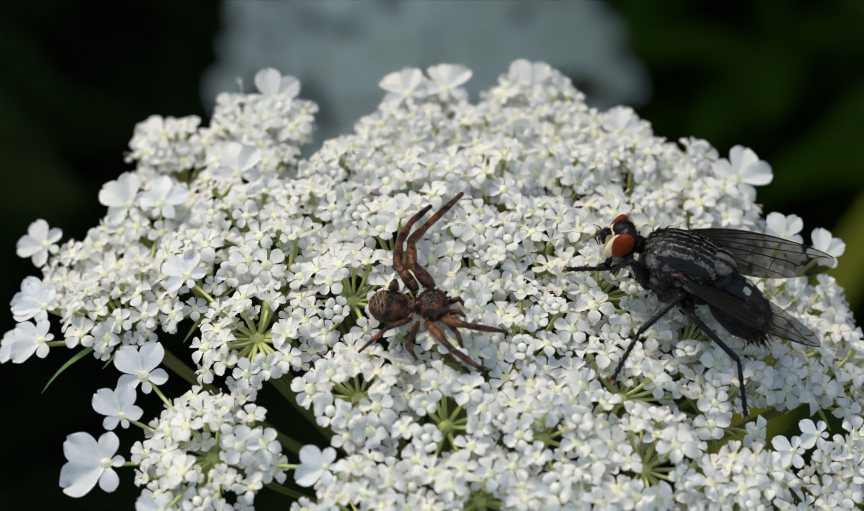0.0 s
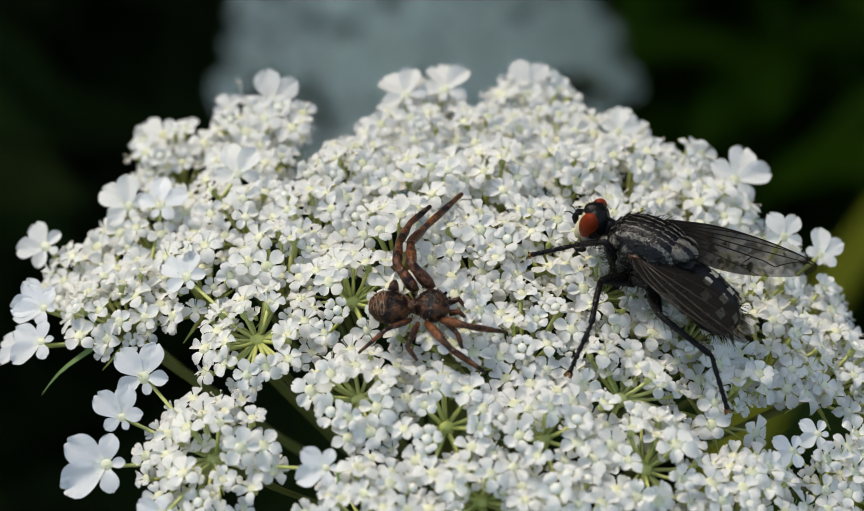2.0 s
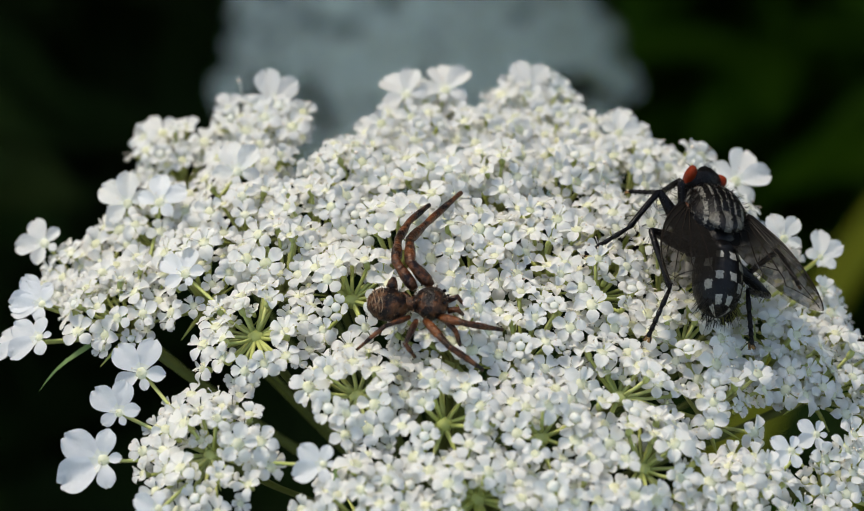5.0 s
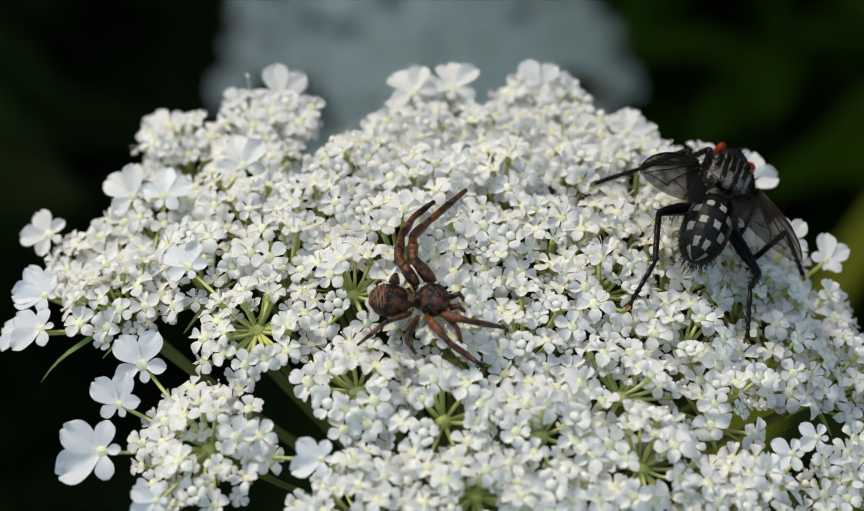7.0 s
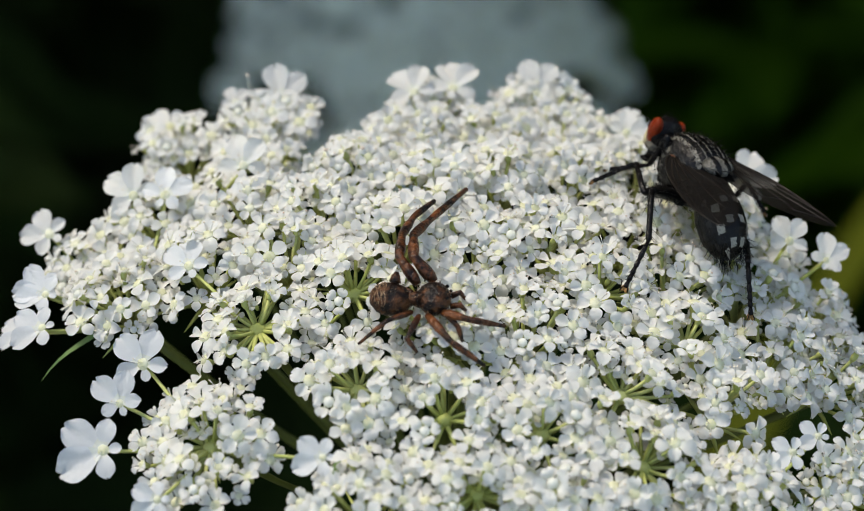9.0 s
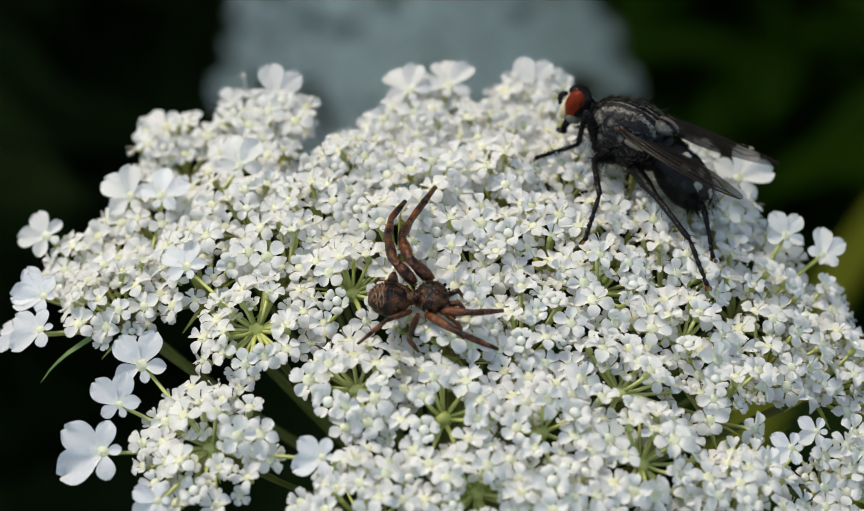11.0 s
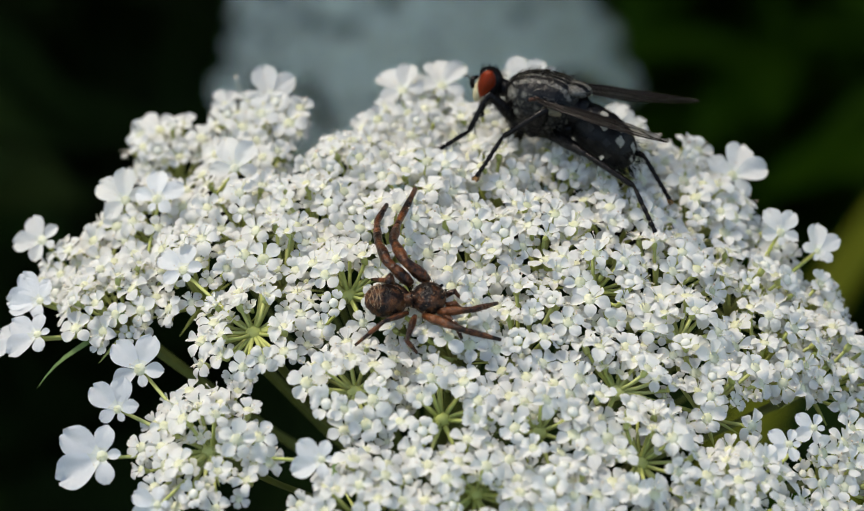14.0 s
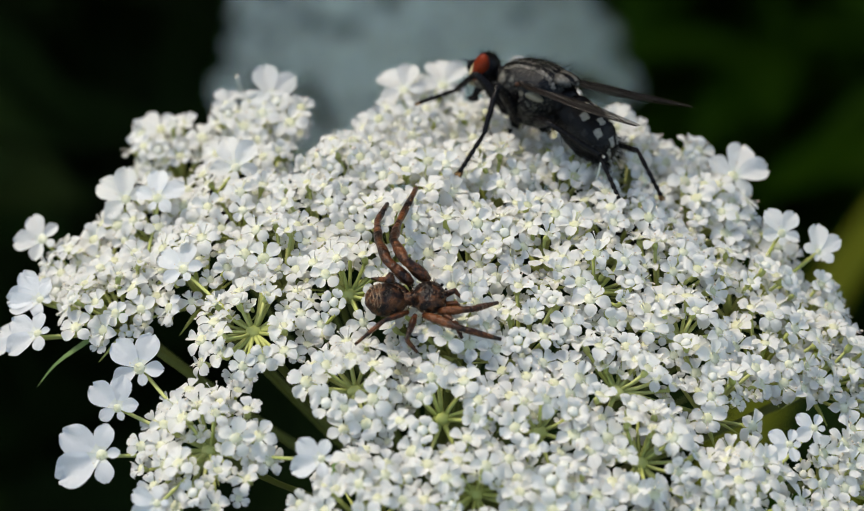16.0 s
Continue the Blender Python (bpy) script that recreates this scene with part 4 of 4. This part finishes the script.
def round_hairs(shape, r, length, radius, count, size, thick, lean=0.5):
    """Bristles all round a limb that lies along x."""
    rows = []
    for _ in range(count):
        d = Vector((0, r.gauss(0, 1), r.gauss(0, 1))).normalized()
        rows.append((Vector((length * r.uniform(0.06, 0.96), 0, 0)) + d * radius, (d + Vector((lean, 0, 0))).normalized()))
    hairs(shape, r, rows, size, 1, thick)


def fly_leg(key, hip, upper, shin, foot, side):
    r = random.Random(len(FLY_LEGS) + 5)
    s = Shape()
    s.tube([(upper * u, 0, 0.10 * math.sin(math.pi * u)) for u in (-0.04, 0.05, 0.2, 0.45, 0.7, 0.9, 0.98, 1.03)], [0.22, 0.36, 0.46, 0.46, 0.38, 0.28, 0.24, 0.12], 10)
    s.ball((0, 0, 0), (0.5, 0.5, 0.5), 5, 8)
    round_hairs(s, r, upper, 0.38, 80, 0.5, 0.022, 0.4)
    top = part("upper_leg", s.mesh("upper_leg", CHITIN, BRISTLE), fly, None, "black bristly upper leg")
    s = Shape()
    s.tube([(-0.06, 0, 0), (0.05, 0, 0), (shin * 0.3, 0, 0.03), (shin * 0.7, 0, 0.02), (shin * 0.96, 0, 0), (shin + 0.05, 0, 0)], [0.1, 0.21, 0.21, 0.20, 0.21, 0.1], 9)
    round_hairs(s, r, shin, 0.17, 60, 0.3, 0.018)
    round_hairs(s, r, shin, 0.17, 16, 0.85, 0.026, 0.9)
    low = part("shin", s.mesh("shin", CHITIN, BRISTLE), fly, None, "black bristly shin")
    s = Shape()
    steps = [0, foot * 0.38, foot * 0.56, foot * 0.71, foot * 0.85, foot]
    for a, b in zip(steps, steps[1:]):
        s.tube([(a, 0, 0), (a + (b - a) * 0.85, 0, 0), (b + 0.03, 0, 0)], [0.12, 0.19, 0.13], 7)
    round_hairs(s, r, foot, 0.13, 70, 0.26, 0.018)
    for q in (0.14, -0.14):
        s.ball((foot + 0.14, q, -0.05), (0.24, 0.15, 0.10), 4, 7, 2)
        s.tube([(foot, q, 0), (foot + 0.25, q * 1.8, 0.08), (foot + 0.38, q * 2.0, -0.12)], [0.05, 0.04, 0.015], 4, 1)
    toe = part("foot", s.mesh("foot", CHITIN, BRISTLE, PAD), fly, None, "black jointed foot with orange-brown pads")
    FLY_LEGS[key] = (top, low, toe, Vector(hip), upper, shin, foot, side)


for side, mark in ((1, "L"), (-1, "R")):
    fly_leg(mark + "1", (2.1, side * 1.0, -1.75), 3.3, 3.0, 3.2, side)
    fly_leg(mark + "2", (0.8, side * 1.25, -2.0), 3.7, 3.6, 3.4, side)
    fly_leg(mark + "3", (-0.7, side * 1.15, -1.9), 4.3, 4.2, 3.6, side)


# ---- how things move ----
# the fly's body on the flower: seconds, place in mm from the crown's top, turn in degrees
FLY_WAY = [
    (0, mm(16.06, -3.27, 1.59, -0.43, -16.03, 166.2)), (0.3, mm(14.7, -3.48, 1.84, -3.14, -10.06, 163.1)), (0.5, mm(13.59, -4.45, 1.97, -3.29, -3.74, 169.1)), (0.7, mm(13.16, -4.46, 2.08, -1.46, -3.8, 167.3)),
    (0.8, mm(14.05, -2.77, 2.28, 5.56, -9.93, 155.4)), (1, mm(14.01, -2.09, 2.09, 7.69, -11.69, 154.6)), (1.5, mm(13.78, -2.31, 1.89, 4.33, -6.36, 148.2)), (2.5, mm(14.21, -2.35, 1.99, 0.42, -5.09, 145.5)),
    (3, mm(14.54, -1.68, 1.9, 5.6, -0.35, 145)), (3.3, mm(15.71, -0.2, 1.85, 9.41, -3.21, 124.3)), (3.5, mm(16.07, -1.21, 1.62, 13.48, 3.39, 115.5)), (4, mm(16.58, 0.01, 1.55, 10.31, -1.53, 109.5)),
    (4.2, mm(18.68, 0.3, 0.99, 14.48, -0.59, 100.2)), (6.3, mm(17.32, 4.9, 1.24, 15.81, 22.04, 84.96)), (6.5, mm(18.28, 4.65, 0.98, 17.27, 23.44, 78.82)), (6.6, mm(18.7, 4.76, 0.84, 17.41, 23.12, 76.03)),
    (7, mm(18.84, 6.15, 0.66, 17.32, 19.18, 78.19)), (7.1, mm(18.13, 7.32, 0.72, 16.95, 13.12, 86.47)), (7.5, mm(18.52, 7.85, 0.54, 15.71, 10.43, 84.12)), (7.9, mm(18.36, 7.3, 0.71, 18.62, 11.97, 87.57)),
    (8.1, mm(17.95, 7.4, 0.89, 19.65, 12.27, 98.04)), (8.5, mm(17.24, 7.11, 0.96, 20.72, 11.37, 113)), (9.1, mm(17.28, 7.86, 0.87, 17.69, 3.33, 115.9)), (9.2, mm(17.26, 7.92, 0.89, 17.72, 2.95, 116.2)),
    (11.3, mm(13.27, 11.43, 1.29, 13.9, -7.82, 152.6)), (11.5, mm(13.09, 11.33, 1.45, 13.97, -8.42, 154.2)), (12, mm(12.83, 10.78, 1.79, 15.26, -9.92, 156.1)), (12.5, mm(12.16, 10.94, 1.84, 15.98, -6.55, 152.2)),
    (12.7, mm(10.23, 12.12, 2.11, 17.99, -3.43, 150.8)), (13, mm(8.98, 13.29, 1.91, 14.95, -2.55, 151.1)), (13.5, mm(8.75, 13.41, 1.96, 14.91, -2.1, 152.2)), (14, mm(8.01, 13.62, 2.01, 16.67, 0.84, 156.2)),
    (15, mm(7.92, 13.46, 2.1, 15.47, 2.12, 153.9)), (15.4, mm(7.9, 13.26, 2.26, 14.81, 1.71, 152.5)), (15.7, mm(7.58, 14.67, 1.85, 19, 3.4, 147.4)), (16, mm(7.27, 15.27, 1.75, 20.28, 4.29, 144.3))]
# where each foot stands on the flower: seconds and mm from the crown's top
FEET = {
    "L1": [(0.0, 8.2, -2.0, 0.3), (0.3, 6.6, -3.5, 0.3), (0.5, 5.9, -3.1, 0.4), (0.7, 4.9, -3.6, 0.4), (0.8, 5.8, 0.0, 0.6), (1.0, 3.0, -3.6, 0.4), (1.1, 3.7, -0.4, 0.6), (1.5, 3.7, -0.3, 0.6), (1.6, 6.8, -0.9, 0.5),
           (2.0, 5.9, -0.6, 0.4), (2.5, 4.8, 0.4, 0.4), (3.0, 4.9, 0.5, 0.4), (3.3, 6.6, 2.0, 0.2), (3.9, 7.5, 2.2, 0.0), (4.0, 9.1, 6.6, -0.4), (4.2, 12.3, 5.9, -0.9), (6.3, 14.4, 12.4, -2.2)],
    "L1b": [(8.0, 13.4, 12.6, -2.2), (8.5, 11.7, 12.0, -1.7), (9.2, 11.2, 10.3, -1.3), (11.3, 5.6, 10.8, -0.6), (12.2, 5.4, 10.2, -0.5), (12.5, 1.5, 12.1, -0.5), (12.7, 4.0, 14.0, -0.8), (13.0, 1.2, 11.6, -0.5), (13.5, 1.9, 13.2, -0.5),
            (14.0, -0.6, 10.7, -0.4), (15.0, -1.1, 12.1, -0.6), (15.4, -1.1, 12.1, -0.6), (16.0, -1.4, 18.2, -1.4)],
    "L2": [(0.0, 10.8, -10.8, -1.4), (0.3, 7.9, -11.0, -1.0), (0.5, 7.4, -11.3, -1.0), (0.8, 8.0, -11.5, -1.1), (1.5, 8.1, -10.8, -1.0), (2.5, 7.9, -10.5, -0.9), (3.3, 8.2, -10.1, -0.9), (3.4, 8.0, -6.9, -0.4), (3.5, 7.6, -5.5, -0.2),
           (4.0, 8.0, -4.8, -0.2), (4.2, 9.5, -4.3, -0.4), (6.3, 9.8, 8.6, -0.9), (7.0, 10.3, 8.7, -1.0), (9.2, 10.2, 8.9, -1.0), (11.3, 9.4, -0.1, -0.2), (12.5, 9.2, -0.3, -0.2), (12.6, 3.6, 5.9, 0.1), (12.7, 2.4, 7.3, 0.0),
           (15.0, 2.8, 8.1, -0.1), (15.7, 2.4, 8.2, -0.1), (16.0, 1.4, 8.3, -0.1)],
    "L3": [(0.0, 19.4, -11.7, -3.8), (0.5, 19.7, -11.9, -3.9), (0.8, 18.1, -11.1, -3.2), (1.5, 18.0, -11.6, -3.3), (3.0, 18.6, -11.5, -3.5), (3.2, 17.4, -11.4, -3.1), (3.3, 16.4, -9.8, -2.5), (3.5, 15.7, -10.3, -2.4), (4.0, 16.2, -10.7, -2.6),
           (4.2, 14.0, -7.8, -1.6), (6.3, 12.5, -5.2, -1.0), (6.9, 12.4, -5.4, -1.0), (7.1, 11.9, -3.3, -0.7), (9.2, 11.9, -2.8, -0.7), (11.3, 18.5, -0.1, -2.3), (12.2, 18.5, 0.1, -2.3), (12.5, 16.4, 1.4, -1.7), (12.7, 16.6, 1.5, -1.8),
           (13.0, 14.9, 3.1, -1.4), (15.4, 14.7, 3.2, -1.4), (15.7, 13.0, 5.3, -1.1), (16.0, 12.5, 6.2, -1.1)],
    "R3": [(3.5, 21.8, -3.9, -3.6), (4.0, 20.8, -8.2, -3.7), (4.2, 20.5, -6.0, -3.3), (6.3, 20.4, -4.6, -3.1), (7.7, 19.6, -5.5, -2.9), (8.0, 20.4, -2.8, -3.0), (9.2, 20.4, -2.8, -3.0), (13.0, 16.2, 7.6, -2.1), (15.4, 16.1, 7.8, -2.1), (16.0, 15.5, 8.0, -2.0)]}
FEET["L1"] += FEET.pop("L1b")
# feet that the body hides stand beside it
RESTING = {"R1": (6.0, -4.6), "R2": (0.8, -7.4), "R3": (-4.4, -4.6)}
# how far each wing is spread and dropped: seconds, left spread, left drop, right spread, right drop
SPREAD = [(0, -1, 8.5, 17, 2), (0.5, 16.5, -3, 20.5, 5), (1, 18, -2.5, 20.5, 3), (2.5, 17, -2.5, 19, 6), (3.5, 12.5, 1, 18, -3), (4, 9.5, 4, 18, 4), (6.5, 19.5, -1.5, 19, 2), (7.5, 17, -5.5, 24, 0.5),
          (8.5, 10, 4, 16, -5.5), (9.1, 11.5, -2.5, 15.5, -0.5), (11.5, 11.5, 2.5, 18, 7), (12.5, 5.5, 4.5, 17, 3.5), (13, 2.5, 2, 21, 2), (14, 6.5, 3, 19.5, 2.5), (15, 5, 4.5, 19, 2), (16, 5.5, 0.5, 22.5, 3)]


def spread_at(t):
    ts = [r[0] for r in SPREAD]
    return [float(np.interp(t, ts, [r[i] for r in SPREAD])) for i in range(1, 5)]


def foot_at(key, t, body):
    rows = FEET.get(key, ())
    if rows and t >= rows[0][0]:
        ts = [r[0] for r in rows]
        return Vector([float(np.interp(t, ts, [r[i] for r in rows])) for i in (1, 2, 3)])
    x, y = RESTING[key]
    p = body @ (Vector((x, y, -3)) * MM) / MM
    return crown(p.x, p.y, 0.2)[0]


def aimed(origin, x, near):
    """A pose at origin, mm, whose x runs along x and whose z leans towards near."""
    x = x.normalized()
    z = (near - x * near.dot(x)).normalized()
    return Matrix.Translation(origin * MM) @ Matrix((x, z.cross(x), z)).transposed().to_4x4()


def reach(hip, toe, upper, shin, foot, side, key):
    """Poses of upper leg, shin and foot of a leg whose tip stands at toe; all in the body's space, mm."""
    flat = Vector((toe.x - hip.x, toe.y - hip.y, 0)).normalized()
    rise = 0.62 if key[1] == "1" else 1.0
    ankle = toe + (Vector((0, 0, rise)) - flat).normalized() * foot
    way = ankle - hip
    if way.length > upper + shin - 0.15:
        # stretched out: the foot bends less
        way = (toe - hip).normalized().lerp(way.normalized(), 0.4).normalized() * (upper + shin - 0.15)
    d = max(way.length, abs(upper - shin) + 0.4)
    way.normalize()
    ankle = hip + way * d
    cosine = (upper * upper + d * d - shin * shin) / (2 * upper * d)
    pole = Vector((POLES[key[1]][0], side * POLES[key[1]][1], POLES[key[1]][2] if side > 0 else -0.5))
    pole = (pole - way * pole.dot(way)).normalized()
    knee = hip + way * upper * cosine + pole * upper * math.sqrt(max(0, 1 - cosine * cosine))
    return aimed(hip, knee - hip, pole), aimed(knee, ankle - knee, pole), aimed(ankle, toe - ankle, Vector((0, 0, 1)))


# which way each pair's knees point: forwards, outwards, up
POLES = {"1": (0.5, 0.5, 0.9), "2": (0.1, 1.0, 0.35), "3": (-0.2, 1.0, 0.55)}
SEAT = mm(-0.72, -6.5, 1.15)


def motions():
    walk(flower.thing, [(t, TOP @ m) for t, m in SWAY])
    walk(fly, [(t, swayed(t) @ between(FLY_WAY, t)) for t in STEPS])
    for key, (top, low, toe, hip, upper, shin, foot, side) in FLY_LEGS.items():
        rows = [], [], []
        for t in STEPS:
            body = between(FLY_WAY, t)
            target = body.inverted() @ (foot_at(key, t, body) * MM) / MM
            for row, m in zip(rows, reach(hip, target, upper, shin, foot, side, key)):
                row.append((t, m))
        for ob, row in zip((top, low, toe), rows):
            walk(ob, row)
    for wing, side in WINGS:
        rows = []
        for t in [r[0] for r in SPREAD]:
            w = spread_at(t)
            spread, drop = (w[0], w[1]) if side > 0 else (w[2], w[3])
            twist = float(np.interp(t, (0, 3, 3.5, 4, 6.5, 7.5, 8.5, 9.1, 11.5, 16), (8, 4, -8, -8, 22, 20, -6, -8, 12, 10) if side > 0 else (0, 0, 0, 0, 0, 0, 0, 4, 10, 10)))
            hinge = Matrix.Translation(Vector((HINGE[0], side * HINGE[1], HINGE[2])) * MM)
            rows.append((t, hinge @ Matrix.Rotation(radians(-side * spread), 4, "Z") @ Matrix.Rotation(radians(-drop), 4, "Y") @ Matrix.Rotation(radians(twist), 4, "X")))
        walk(wing, rows)
    walk(spider, [(t, swayed(t) @ SEAT @ mm(0, 0, 0, 0, 0, 2 if t > 10.5 else 0)) for t in [r[0] for r in SWAY]])
    for leg, base, swing in SPIDER_LEGS:
        still = Matrix.Identity(4)
        walk(leg, [(0.0, base @ still), (9.2, base @ still), (11.3, base @ still.lerp(swing, 0.68)), (12.5, base @ still.lerp(swing, 0.72)), (14.0, base @ swing), (16.0, base @ swing)])


motions()
